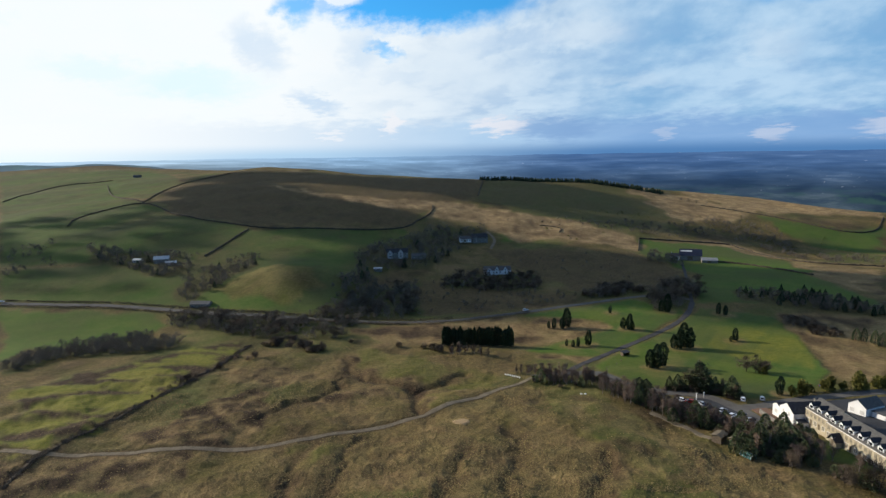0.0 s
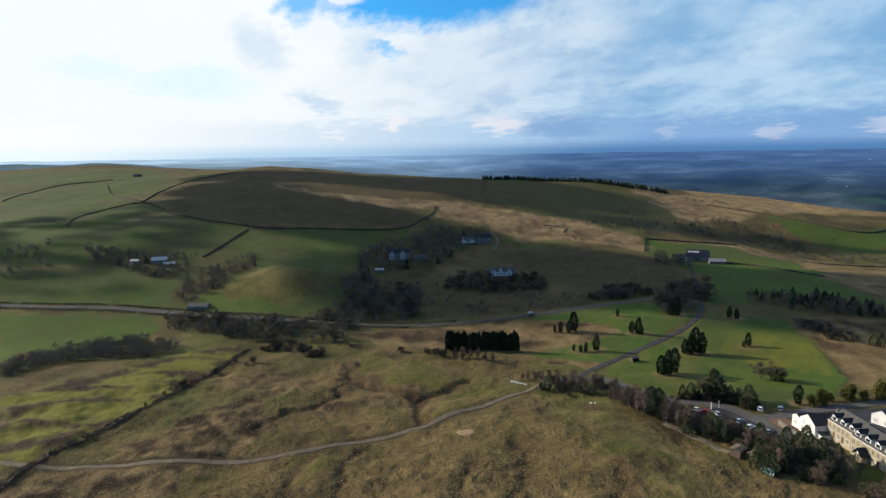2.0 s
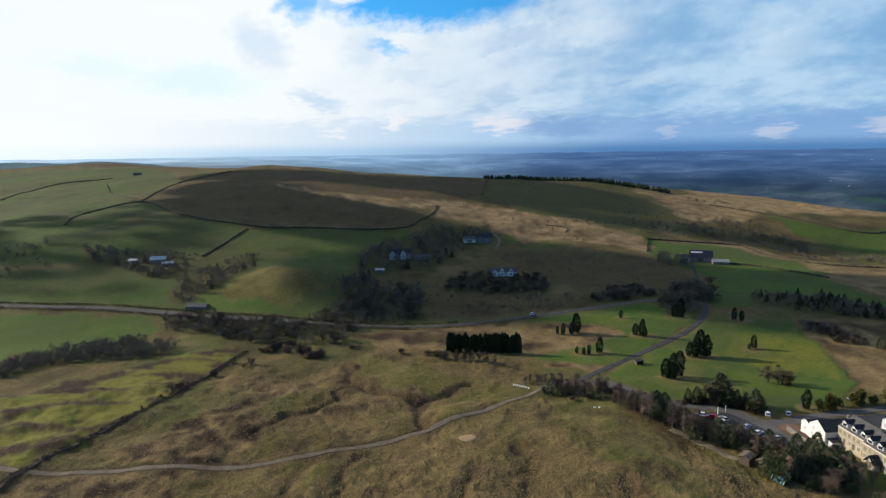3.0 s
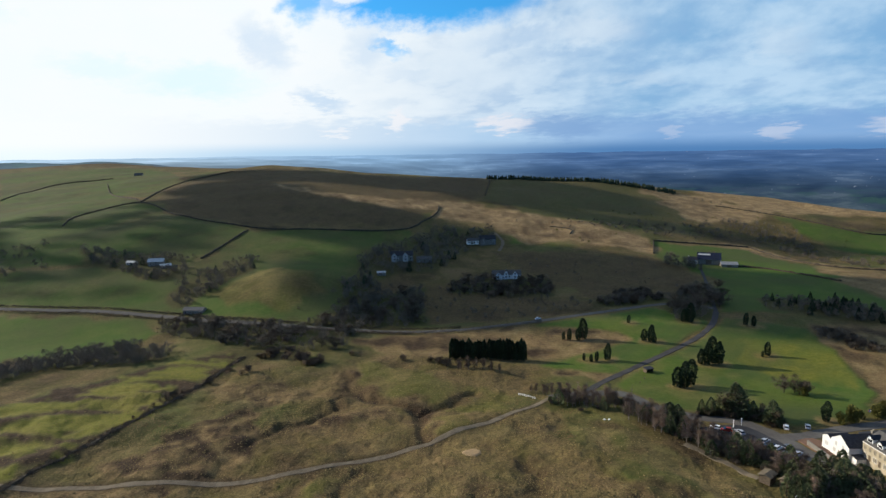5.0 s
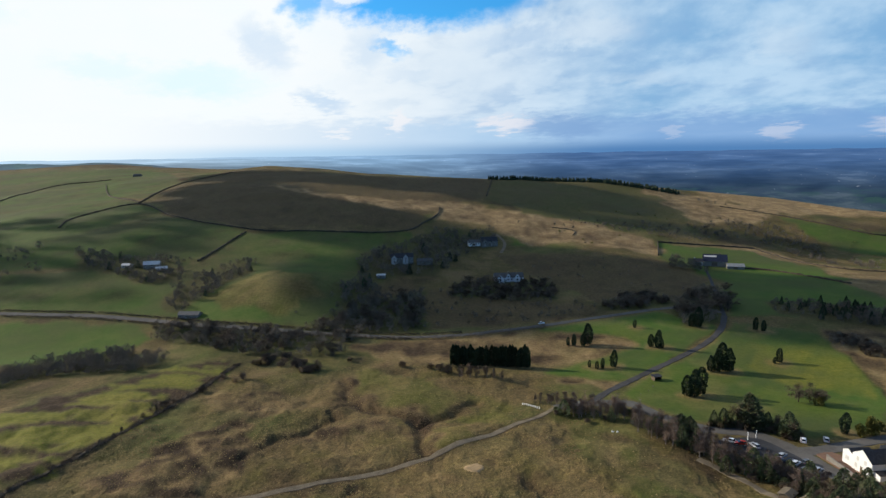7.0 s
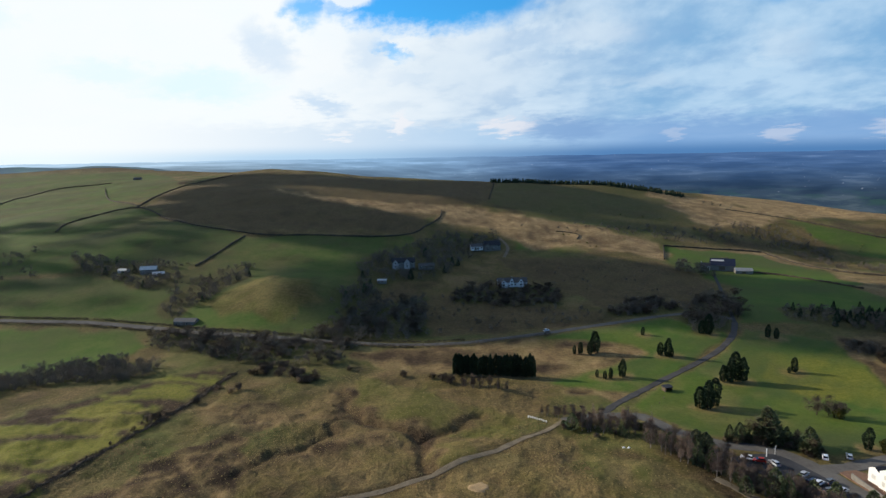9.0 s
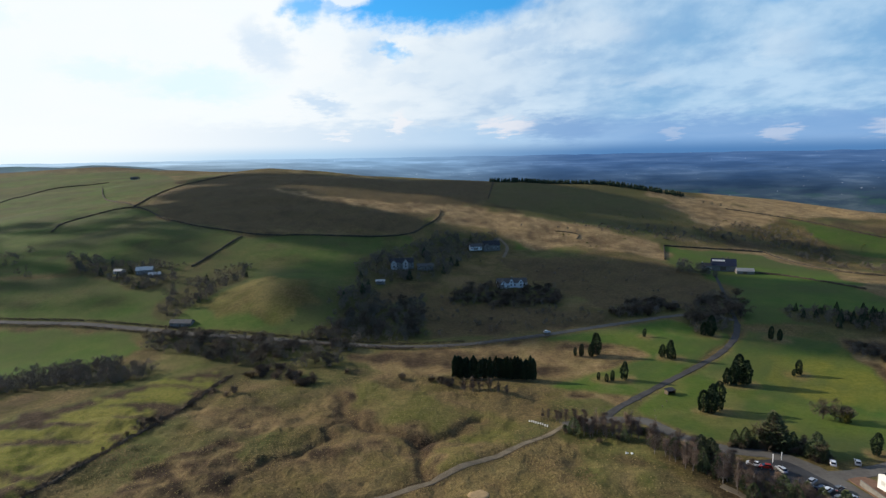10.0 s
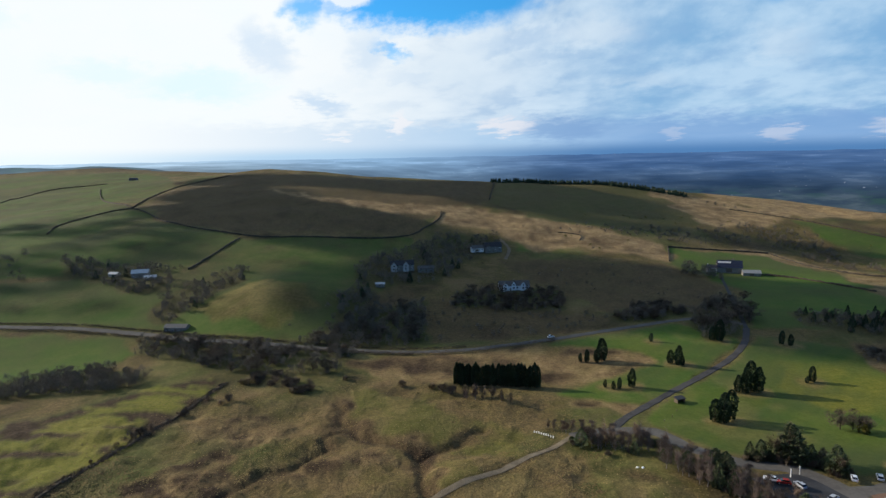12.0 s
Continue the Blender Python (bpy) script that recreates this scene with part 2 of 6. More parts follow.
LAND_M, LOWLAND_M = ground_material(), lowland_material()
ASPHALT = material("asphalt", (0.055, 0.056, 0.060), 0.85, 0.3, 0.15, specular=0.12)
WORN_ASPHALT = material("worn_asphalt", (0.135, 0.125, 0.112), 0.9, 0.3, 0.15, specular=0.08)
RED_PAVING = material("red_paving", (0.21, 0.125, 0.085), 0.9, 0.3, 0.6, specular=0.1)
RENDERED = material("grey_render", (0.46, 0.44, 0.41), 0.85, 0.2, 0.5)
DRIVE = material("drive_asphalt", (0.080, 0.076, 0.074), 0.9, 0.35, 0.15, specular=0.06)
GRAVEL = material("gravel", (0.190, 0.155, 0.108), 0.95, 0.4, 0.3, bump=0.3, specular=0.1)
DRY_STONE = material("dry_stone", (0.085, 0.068, 0.046), 0.95, 0.6, 0.9, bump=0.8, bump_scale=3.0)
SANDSTONE = material("sandstone", (0.50, 0.43, 0.305), 0.9, 0.3, 0.7, bump=0.3)
GREY_STONE = material("grey_stone", (0.24, 0.22, 0.19), 0.9, 0.35, 0.7, bump=0.3)
WHITE_PAINT = material("white_paint", (0.80, 0.79, 0.76), 0.7, 0.08, 0.5)
SLATE = material("slate", (0.050, 0.051, 0.057), 0.75, 0.4, 1.2, bump=0.3, specular=0.15)
SLATE_PALE = material("weathered_slate", (0.12, 0.115, 0.108), 0.8, 0.35, 1.2, bump=0.3, specular=0.15)
GLASS = material("window_glass", (0.02, 0.024, 0.03), 0.08, 0.1, 0.5, specular=0.6)
# panes painted near-white: overexposure of the sunlit walls put into the colour
WASHED_PANE = material("washed_out_pane", (0.62, 0.61, 0.58), 0.7, 0.2, 1.0)
# paler tan panes, closer in tone to the sandstone than plain glass
TAN_PANE = material("tan_pane", (0.27, 0.235, 0.175), 0.3, 0.4, 0.8)
SHEET = material("roof_sheet", (0.13, 0.125, 0.118), 0.6, 0.3, 0.5)
PALE_SHEET = material("pale_sheet", (0.60, 0.58, 0.54), 0.55, 0.2, 0.5)
BLUE_SHEET = material("blue_sheet", (0.026, 0.034, 0.060), 0.85, 0.3, 0.6, specular=0.1)
GREY_SHEET = material("grey_sheet", (0.30, 0.30, 0.29), 0.7, 0.25, 0.5)
TIMBER = material("timber", (0.16, 0.12, 0.08), 0.85, 0.4, 2.0)
BARK = material("bark", (0.075, 0.058, 0.042), 0.95, 0.4, 2.0)
PALE_BARK = material("pale_bark", (0.24, 0.20, 0.165), 0.9, 0.4, 2.0)
TWIGS = material("twigs", (0.125, 0.092, 0.062), 0.95, 0.3, 0.8, per_object=0.5)
BIRCH_TWIGS = material("birch_twigs", (0.185, 0.128, 0.094), 0.95, 0.3, 0.8, per_object=0.5)
WINTER_WOOD = material("winter_wood", (0.190, 0.152, 0.118), 0.95, 0.4, 0.12, colour_b=(0.125, 0.112, 0.080))
NEEDLES = material("needles", (0.046, 0.072, 0.034), 0.9, 0.4, 0.6, per_object=0.5)
PINE_NEEDLES = material("pine_needles", (0.082, 0.112, 0.044), 0.9, 0.45, 0.6, colour_b=(0.096, 0.096, 0.044), per_object=0.5)
SHRUB_LEAVES = material("shrub_leaves", (0.165, 0.150, 0.026), 0.85, 0.4, 0.6, colour_b=(0.100, 0.098, 0.024), per_object=0.6)
DARK_LEAVES = material("dark_leaves", (0.082, 0.106, 0.042), 0.8, 0.4, 0.6, colour_b=(0.088, 0.086, 0.040), per_object=0.5)
MOOR_STONE = material("heathery_stone", (0.105, 0.078, 0.048), 0.95, 0.6, 0.7, bump=0.8, bump_scale=2.0)
CLOUD_M = material("cloud", (0.9, 0.9, 0.9), 1.0, 0.05, 0.01, specular=0.0)
SAND_M = material("sand", (0.34, 0.235, 0.12), 0.95, 0.25, 0.4, bump=0.3)
NET_M = material("green_net", (0.04, 0.125, 0.11), 0.7, 0.3, 0.6)
CAR_GLASS = material("car_glass", (0.015, 0.018, 0.022), 0.06, 0.1, 1.0, specular=0.6)
TYRE = material("tyre", (0.02, 0.02, 0.02), 0.8, 0.2, 3.0)
STEEL = material("steel", (0.45, 0.45, 0.46), 0.4, 0.15, 2.0, metal=0.6)

# ---- the plan: lines and outlines on the ground (x, y), trees with their height ----
COVER = []
MOOR_TRACK = [(-171, 221), (-164, 219), (-153, 216), (-142, 215), (-116, 214), (-91, 215), (-71, 216), (-51, 222), (-35, 230), 
    (-13, 239), (6, 250), (21, 262), (36, 274), (42, 281)]
VALLEY_ROAD = [(-353, 470), (-305, 464), (-258, 458), (-208, 445), (-159, 427), (-108, 415), (-67, 407), (-27, 400), (3, 398), 
    (26, 402), (54, 408), (83, 417), (108, 425), (131, 432), (156, 435), (171, 419)]
GOLF_ROAD = [(57, 285), (68, 300), (92, 324), (113, 342), (138, 364), (156, 386), (169, 411)]
FARM_LANE = [(169, 411), (187, 461), (209, 522), (225, 571)]
MAIN_ROAD = [(40, 279), (56, 283), (72, 283), (79, 270), (90, 258), (107, 252), (113, 242), (116, 230), (118, 214), (120, 200)]
SIDE_ROAD = [(117, 237), (124, 237), (140, 242), (154, 245), (168, 248), (185, 250)]
BANK_TRACK = [(77, 226), (81, 221), (85, 214), (90, 202)]
HOUSE_LANE = [(47, 628), (54, 665), (48, 696)]
CAR_PARK = [(90, 245), (106, 248), (112, 236), (114, 219), (103, 212), (97, 227)]
YARD = [(142, 214), (143, 236), (151, 240), (178, 243), (187, 240), (183, 205), (172, 172), (148, 170)]
FORECOURT = [(120, 234), (126, 235), (128, 229), (126, 221), (123, 214), (120.5, 215), (120.5, 225)]
MOOR_WALL = [(-149, 192), (-151, 213), (-146, 233), (-140, 251), (-134, 281), (-127, 319), (-121, 358)]
HILL_WALL = [(-450, 718), (-466, 780), (-424, 844), (-321, 732), (-216, 662), (-142, 662), (-56, 682), (-32, 722), (-18, 761), (-16, 799)]
HILL_WALL_B = [(-228, 566), (-221, 605), (-213, 651)]
HILL_WALL_C = [(-424, 844), (-449, 1033), (-394, 1127)]
HILL_WALL_D = [(-738, 1009), (-775, 1192), (-684, 1251)]
HILL_WALL_E = [(48, 876), (65, 1020)]
FIELD_WALL = [(201, 625), (212, 658), (220, 683), (222, 687), (227, 688), (275, 690), (322, 691), (328, 689), (332, 670), (349, 586), (404, 551)]
FIELD_WALL_B = [(253, 582), (286, 561), (311, 506)]
FIELD_WALL_C = [(381, 899), (431, 848), (499, 766), (546, 767), (595, 818)]
FIELD_WALL_D = [(-641, 1153), (-534, 975), (-424, 853)]
COVER.append(('meadow', [(-346, 459), (-230, 445), (-196, 416), (-224, 381), (-264, 375), (-265, 348)]))
COVER.append(('pasture', [(-1074, 1468), (-864, 1586), (-632, 1397), (-470, 1082), (-435, 884), (-548, 984), (-669, 909)]))
COVER.append(('pasture', [(-678, 920), (-558, 1002), (-424, 853), (-446, 711), (-491, 662)]))
COVER.append(('pasture', [(-466, 722), (-419, 834), (-213, 651), (-228, 566), (-287, 563), (-422, 566), (-501, 676)]))
COVER.append(('pasture', [(-211, 647), (-44, 682), (-49, 583), (-61, 495), (-92, 418), (-208, 444), (-355, 473), (-409, 548), (-223, 564)]))
COVER.append(('meadow', [(433, 835), (499, 766), (578, 791), (487, 664), (431, 713), (422, 771)]))
COVER.append(('meadow', [(222, 681), (317, 671), (331, 574), (308, 501), (287, 390), (231, 400), (175, 410), (219, 535), (203, 622)]))
COVER.append(('meadow', [(62, 715), (139, 735), (108, 668), (62, 654)]))
COVER.append(('heath', [(-1300, 1610), (-1030, 1585), (-920, 1615), (-790, 1560), (-650, 1500), (-560, 1480), (-560, 1700), (-900, 1950), (-1400, 1950)]))
COVER.append(('lush', [(-216, 282), (-201, 311), (-165, 349), (-124, 367), (-123, 317), (-140, 251), (-153, 214), (-173, 224)]))
COVER.append(('lush', [(-165, 213), (-155, 214), (-154, 198)]))
COVER.append(('heath', [(-416, 853), (-449, 1033), (-409, 1141), (-338, 1153), (-189, 1093), (-86, 1071), (61, 1034), (51, 865), 
    (-5, 809), (-16, 792), (-44, 692), (-217, 665), (-311, 724)]))
# sunlit flank of the spur, its light painted as yellower knoll grass
COVER.append(('knoll', [(-185, 478), (-150, 520), (-112, 508), (-96, 470), (-112, 440), (-160, 448)]))
COVER.append(('heath', [(-74, 521), (49, 475), (105, 444), (54, 414), (-20, 411), (-60, 416)]))
COVER.append(('heath', [(41, 617), (123, 619), (196, 609), (213, 535), (174, 450), (107, 452), (84, 523)]))
COVER.append(('heath', [(-29, 503), (-5, 488), (74, 459), (48, 465), (-22, 457)]))
COVER.append(('tan', [(-313, 944), (-189, 857), (-75, 834), (-5, 837), (139, 769), (222, 691), (200, 622), (133, 669), (80, 650), 
    (49, 721), (-15, 739), (-16, 786), (-70, 767), (-175, 825)]))
COVER.append(('tan', [(225, 689), (336, 697), (356, 598), (410, 559), (397, 540), (342, 574), (317, 671)]))
COVER.append(('tan', [(249, 1014), (341, 1007), (401, 991), (433, 853), (387, 805), (310, 801), (281, 876)]))
COVER.append(('tan', [(390, 1045), (490, 1045), (560, 990), (650, 905), (598, 819), (496, 864), (436, 857)]))
COVER.append(('tan', [(331, 574), (389, 530), (304, 414), (309, 495)]))
COVER.append(('tan', [(206, 376), (246, 377), (268, 364), (192, 259), (180, 270), (190, 308)]))
COVER.append(('tan', [(-71, 389), (-1, 394), (49, 401), (37, 333), (2, 343), (-32, 355)]))
COVER.append(('tan', [(41, 378), (78, 392), (103, 371), (68, 345), (39, 335)]))
COVER.append(('tan', [(57, 310), (69, 318), (75, 311), (65, 300)]))
COVER.append(('darkgrass', [(71, 1040), (190, 1045), (290, 1030), (307, 929), (309, 798), (220, 751), (85, 806), (51, 866)]))
COVER.append(('lawn', [(47, 399), (81, 411), (130, 429), (150, 405), (155, 387), (113, 343), (76, 312), (40, 328), (72, 346), (102, 365), (97, 381)]))
COVER.append(('lawn', [(74, 295), (94, 322), (140, 361), (168, 396), (205, 373), (190, 312), (181, 282), (160, 258), (140, 245), (120, 249), (95, 259), (80, 273)]))
COVER.append(('lawn', [(126, 204), (142, 192), (133, 180), (118, 188)]))
COVER.append(('moss', [(157, 356), (200, 362), (197, 340), (188, 306), (177, 284), (166, 290), (152, 300), (142, 326)]))
CYPRESSES = [(63, 370, 5.1), (66, 369, 7.2), (74, 370, 12.0), (71, 368, 7.2), (108, 395, 5.1), (107, 362, 7.3), (110, 359, 10.8), 
    (112, 359, 5.1), (79, 334, 9.0), (73, 333, 5.3), (70, 332, 4.3), (67, 335, 4.0), (141, 392, 8.0), (144, 390, 11.9), (174, 382, 7.6), 
    (177, 379, 6.4), (100, 294, 9.7), (103, 293, 12.7), (107, 296, 12.3), (123, 324, 8.0), (126, 323, 11.4), (129, 324, 14.2), 
    (132, 323, 11.5), (161, 332, 7.8), (158, 331, 3.5), (140, 250, 8.4)]
ROADSIDE = [(97, 260, 6.6), (100, 259, 7.6), (105, 260, 6.1), (109, 258, 14.3), (111, 258, 11.1), (115, 256, 7.7), (117, 254, 8.3), 
    (119, 249, 10.3), (120, 248, 7.6), (80, 251, 6.8), (82, 249, 6.2), (77, 247, 6.7), (224, 326, 8.4), (227, 324, 9.1), (229, 318, 9.8), 
    (230, 314, 8.2), (148, 281, 9.3), (147, 283, 6.2), (143, 284, 8.1)]
SHRUBS = [(144, 247, 5.6), (149, 249, 7.4), (154, 252, 4.6), (161, 253, 6.4), (164, 254, 8.3), (169, 254, 4.8), (175, 253, 9.6), 
    (178, 253, 6.0), (185, 255, 6.8), (188, 255, 6.2), (-29, 348, 4.7), (-14, 344, 4.7), (-9, 339, 5.3), (-5, 336, 5.9), (-109, 332, 4.8), 
    (-111, 328, 4.0), (-59, 359, 3.5), (149, 279, 5.5)]
BARE_NEAR = [(35, 287, 5.7), (38, 285, 6.8), (41, 282, 7.3), (44, 279, 7.2), (47, 275, 7.7), (49, 271, 8.1), (52, 267, 9.1), 
    (55, 266, 9.1), (57, 264, 8.0), (61, 265, 8.6), (64, 264, 9.1), (66, 259, 8.4), (68, 255, 7.8), (71, 251, 8.8), (71, 240, 9.9), 
    (72, 235, 10.2), (81, 231, 10.2), (82, 227, 10.6), (83, 223, 9.5), (2, 328, 7.0), (6, 324, 7.6), (10, 324, 6.3), (14, 321, 6.9), 
    (17, 317, 6.2), (85, 220, 10.3), (88, 218, 9.4), (89, 216, 10.3), (93, 213, 9.3)]
PINES = [(75, 235, 11.7), (77, 232, 11.2), (78, 231, 10.7), (91, 216, 14.0), (92, 213, 13.0), (98, 219, 10.5), (100, 214, 9.4), 
    (94, 194, 11.3), (94, 190, 12.0), (96, 188, 12.8), (100, 190, 13.9), (104, 192, 13.2), (106, 191, 14.5), (109, 191, 13.7), 
    (111, 189, 13.2), (113, 188, 12.4), (100, 203, 10.0), (107, 204, 10.1), (114, 206, 9.4), (117, 204, 10.3), (120, 202, 9.4)]
GARDEN = [(112, 181, 6.5), (105, 181, 5.5), (112, 176, 7.2), (115, 175, 5.9), (116, 172, 5.5), (118, 170, 7.2), (120, 168, 8.4), 
    (122, 167, 9.2), (107, 175, 4.2), (102, 183, 5.1), (130, 177, 13.3), (125, 172, 8.6)]
FARM_TREES = [(198, 580, 9.3), (205, 590, 10.6), (205, 576, 8.1), (210, 571, 10.4), (215, 571, 9.2), (217, 566, 6.9), (221, 561, 5.7), (253, 619, 6.3), (261, 625, 5.8)]
CREST_BUSH = [(367, 940, 5.7), (377, 935, 6.6), (385, 924, 5.6), (396, 915, 4.7), (357, 801, 7.4), (348, 802, 6.6), (388, 792, 7.5), 
    (400, 786, 6.6), (119, 738, 4.9), (129, 734, 4.2), (137, 724, 4.2), (138, 662, 3.8), (78, 743, 3.5), (-237, 572, 4.1), (-241, 568, 3.5), 
    (-109, 440, 2.6)]
HEDGE_BUSH = [(-135, 295, 3.8), (-133, 298, 4.5), (-131, 303, 3.2), (-124, 319, 3.3), (-120, 336, 2.8), (-136, 286, 2.5), (-138, 272, 1.8)]
WOOD_A = [(-93, 421), (-67, 465), (-26, 503), (-19, 411), (-58, 401), (-68, 367), (-127, 376), (-196, 416), (-205, 437), (-106, 410)]
WOOD_B = [(-255, 334), (-248, 384), (-204, 392), (-170, 376), (-167, 353), (-225, 349), (-242, 317)]
WOOD_C = [(-83, 595), (-53, 634), (-18, 694), (41, 712), (53, 689), (12, 621), (-10, 556), (-65, 526), (-67, 465), (-81, 449)]
WOOD_D = [(0, 522), (31, 540), (81, 536), (77, 485), (49, 473), (-5, 491)]
WOOD_E = [(-362, 611), (-295, 581), (-246, 568), (-221, 520), (-259, 515), (-285, 538), (-339, 570)]
WOOD_F = [(-223, 500), (-203, 552), (-178, 573), (-168, 533), (-180, 487), (-195, 455), (-206, 458)]
WOOD_G = [(103, 453), (122, 476), (147, 486), (150, 453), (124, 436), (103, 437)]
WOOD_H = [(148, 447), (193, 498), (204, 484), (167, 396), (138, 394)]
WOOD_I = [(216, 447), (260, 436), (284, 386), (274, 373), (227, 392), (205, 417)]
WOOD_J = [(228, 778), (285, 775), (394, 820), (430, 759), (368, 608), (365, 715), (279, 722), (228, 731)]
WOOD_K = [(410, 666), (458, 625), (416, 566), (369, 592)]
WOOD_L = [(209, 373), (219, 361), (224, 338), (221, 328), (203, 340), (202, 356)]
WOOD_M = [(260, 436), (268, 399), (280, 381), (270, 368), (239, 388)]
WOOD_N = [(-125, 361), (-96, 369), (-72, 353), (-76, 340), (-99, 351)]
WOOD_O = [(-464, 625), (-440, 642), (-414, 659), (-365, 560), (-377, 530), (-397, 532)]
WOOD_P = [(-74, 525), (-5, 505), (75, 470), (107, 452), (55, 418), (-20, 411), (-60, 413)]
WOOD_Q = [(1, 652), (42, 628), (98, 608), (177, 603), (212, 561), (184, 486), (117, 496), (88, 544), (33, 584)]
RIDGE_WOOD = [(60, 1028), (170, 1030), (280, 1010), (352, 985), (362, 1000), (290, 1030), (170, 1050), (60, 1048)]
ROW = [(-3, 347), (37, 338)]
FARM_L = (-262, 550)
FARM_L2 = (-288, 557)
FARM_L3 = (-252, 546)
SHED_L = (-186, 447)
HOUSE_B = (-48, 572)
HOUSE_B2 = (-30, 577)
HOUSE_B3 = (-61, 527)
HOUSE_C = (45, 537)
HOUSE_D = (27, 652)
FARM_R = (236, 591)
FARM_R2 = (245, 577)
SHELTER = (94, 315)
SIGN = (103, 246)
SIGN2 = (107, 248)
PALE_FENCE = (27, 286)
PALE_FENCE2 = (34, 279)
SAND = (4, 228)
SHED_BANK = (90, 201)
SHED_BANK2 = (94, 199)
NET = (94, 186)
BARN_FAR = (-662, 1307)
STONES = (56, 251)
WEDGE = [(-62, 333), (-57, 318), (-54, 296), (-45, 290), (-34, 286), (-42, 297), (-51, 310)]
BUNKER = (54, 314.5)
BARE_LIP = [(-11.5, 257), (-8, 260.5), (-1, 262.5), (5, 264)]
RUIN = [(114, 727), (127, 723), (137, 713), (132, 697)]
BOLLARDS = [(78, 305), (83, 310), (89, 316), (89, 305), (85, 299), (80, 294)]
CARS = [(95, 243), (98, 241), (107, 231), (107, 226), (108, 225), (112, 226), (101, 214), (112, 220), (100, 221), (102, 239), (108, 220), (104, 226)]
ROADCARS = [(121, 243), (129, 243), (163, 257), (54, 410), (-353, 471)]
GULLY_A = [(-58, 328), (-52, 305), (-43, 293), (-35, 284)]
GULLY_B = [(-51, 296), (-54, 281), (-58, 269), (-69, 258), (-78, 247)]
GULLY_C = [(-30, 283), (-17, 271), (-15, 259), (-15, 249), (-12, 242)]
GULLY_D = [(-17, 271), (-3, 278), (6, 290)]
GULLY_E = [(-53, 215), (-55, 205), (-55, 193), (-53, 178)]
GULLY_F = [(-34, 221), (-38, 209), (-37, 193), (-40, 176)]
GULLY_G = [(22, 219), (22, 200), (18, 181), (19, 165)]
GULLY_H = [(50, 191), (48, 179), (41, 163)]
GULLY_I = [(4, 199), (0, 183), (-3, 169)]
COVER.append(('bracken', [(-105, 258), (-100, 275), (-88, 280), (-76, 250), (-71, 230), (-86, 224), (-109, 239), (-114, 252)]))
COVER.append(('bracken', [(-126, 231), (-117, 238), (-106, 235), (-84, 219), (-105, 218), (-118, 219)]))
COVER.append(('bracken', [(-104, 306), (-89, 315), (-75, 295), (-88, 283)]))
COVER.append(('straw', [(-39, 209), (-8, 224), (6, 211), (21, 211), (43, 209), (52, 190), (45, 163), (-50, 177), (-50, 197)]))
COVER.append(('straw', [(19, 266), (35, 268), (44, 242), (36, 229), (20, 248)]))
COVER.append(('straw', [(72, 201), (82, 193), (92, 181), (102, 162), (63, 164), (61, 185)]))
COVER.append(('knoll', [(-17, 260), (-5, 264), (10, 248), (-4, 238), (-15, 245)]))
COVER.append(('knoll', [(-57, 342), (-31, 344), (-4, 310), (15, 291), (22, 268), (-4, 273), (-21, 287), (-41, 294), (-54, 317)]))
COVER.append(('sward', [(41, 261), (64, 251), (76, 206), (69, 167), (58, 172), (52, 205), (41, 222)]))
COVER.append(('knoll', [(-59, 219), (-39, 217), (-46, 196), (-51, 189), (-56, 198)]))
COVER.append(('bracken', [(-60, 328), (-55, 322), (-48, 303), (-34, 285), (-41, 282), (-52, 291)]))
COVER.append(('bracken', [(-30, 287), (-12, 276), (-14, 262), (-9, 241), (-16, 242), (-18, 263)]))
COVER.append(('bracken', [(-60, 265), (-36, 275), (-19, 261), (-39, 259), (-58, 255)]))
COVER.append(('bracken', [(-144, 212), (-114, 209), (-110, 195), (-131, 199)]))
COVER.append(('bracken', [(-25, 184), (-15, 194), (-7, 184), (-17, 172)]))

TREELINE = [(31, 284), (44, 278), (56, 279), (68, 278), (76, 264), (86, 254), (89, 240), (94, 228), (92, 210), (85, 212), (80, 224), (70, 230), (66, 243), (57, 258), (46, 262), (38, 272)]
THICKET = [(97, 201), (99, 197), (112, 206), (125, 206), (118, 194), (110, 183), (104, 182), (99, 187)]
PARK_EDGE = [(92, 222), (97, 222), (103, 208), (118, 206), (112, 202), (100, 200), (93, 206)]
SPUR_WOOD = [(-92, 480), (-71, 521), (-43, 461), (-60, 412), (-110, 398), (-112, 408), (-83, 433)]
SCRUB_A = [(138, 764), (207, 763), (284, 732), (278, 703), (212, 713), (140, 738)]
SCRUB_B = [(355, 819), (415, 768), (408, 678), (360, 593), (391, 700), (362, 758)]
COVER.append(('bracken', [(-168, 214), (-112, 210), (-88, 208), (-92, 196), (-112, 188), (-135, 180), (-155, 176)]))

# ---- the shape of the land ----
# Heights of the land (metres) over plan lines that run across the valley, from near to far.
HILL_X = (-1500, -1040, -650, -350, -200, -80, 40, 150, 270, 400, 530, 680, 1000, 1500)
MOOR_X = (-1500, -350, -250, -150, -80, -30, 10, 45, 80, 97, 112, 150, 200, 270, 400, 1500)
LAND = {}
LAND[-400] = (MOOR_X, (-4, -4, -4, -4, -4, -4, -4, -4, -4, -4, -4, -4, -4, -4, -4, -4))
LAND[120] = (MOOR_X, (-9, -9, -9, -7, -3, 1, 4, 5, 6, 6, 5, 4, 4, 2, 0, -6))
LAND[178] = (MOOR_X, (-10, -10, -10, -8, -5.5, -2.5, 1.5, 3.5, 4.5, 4.2, 1.8, 0.6, 1, 0, -2, -6))
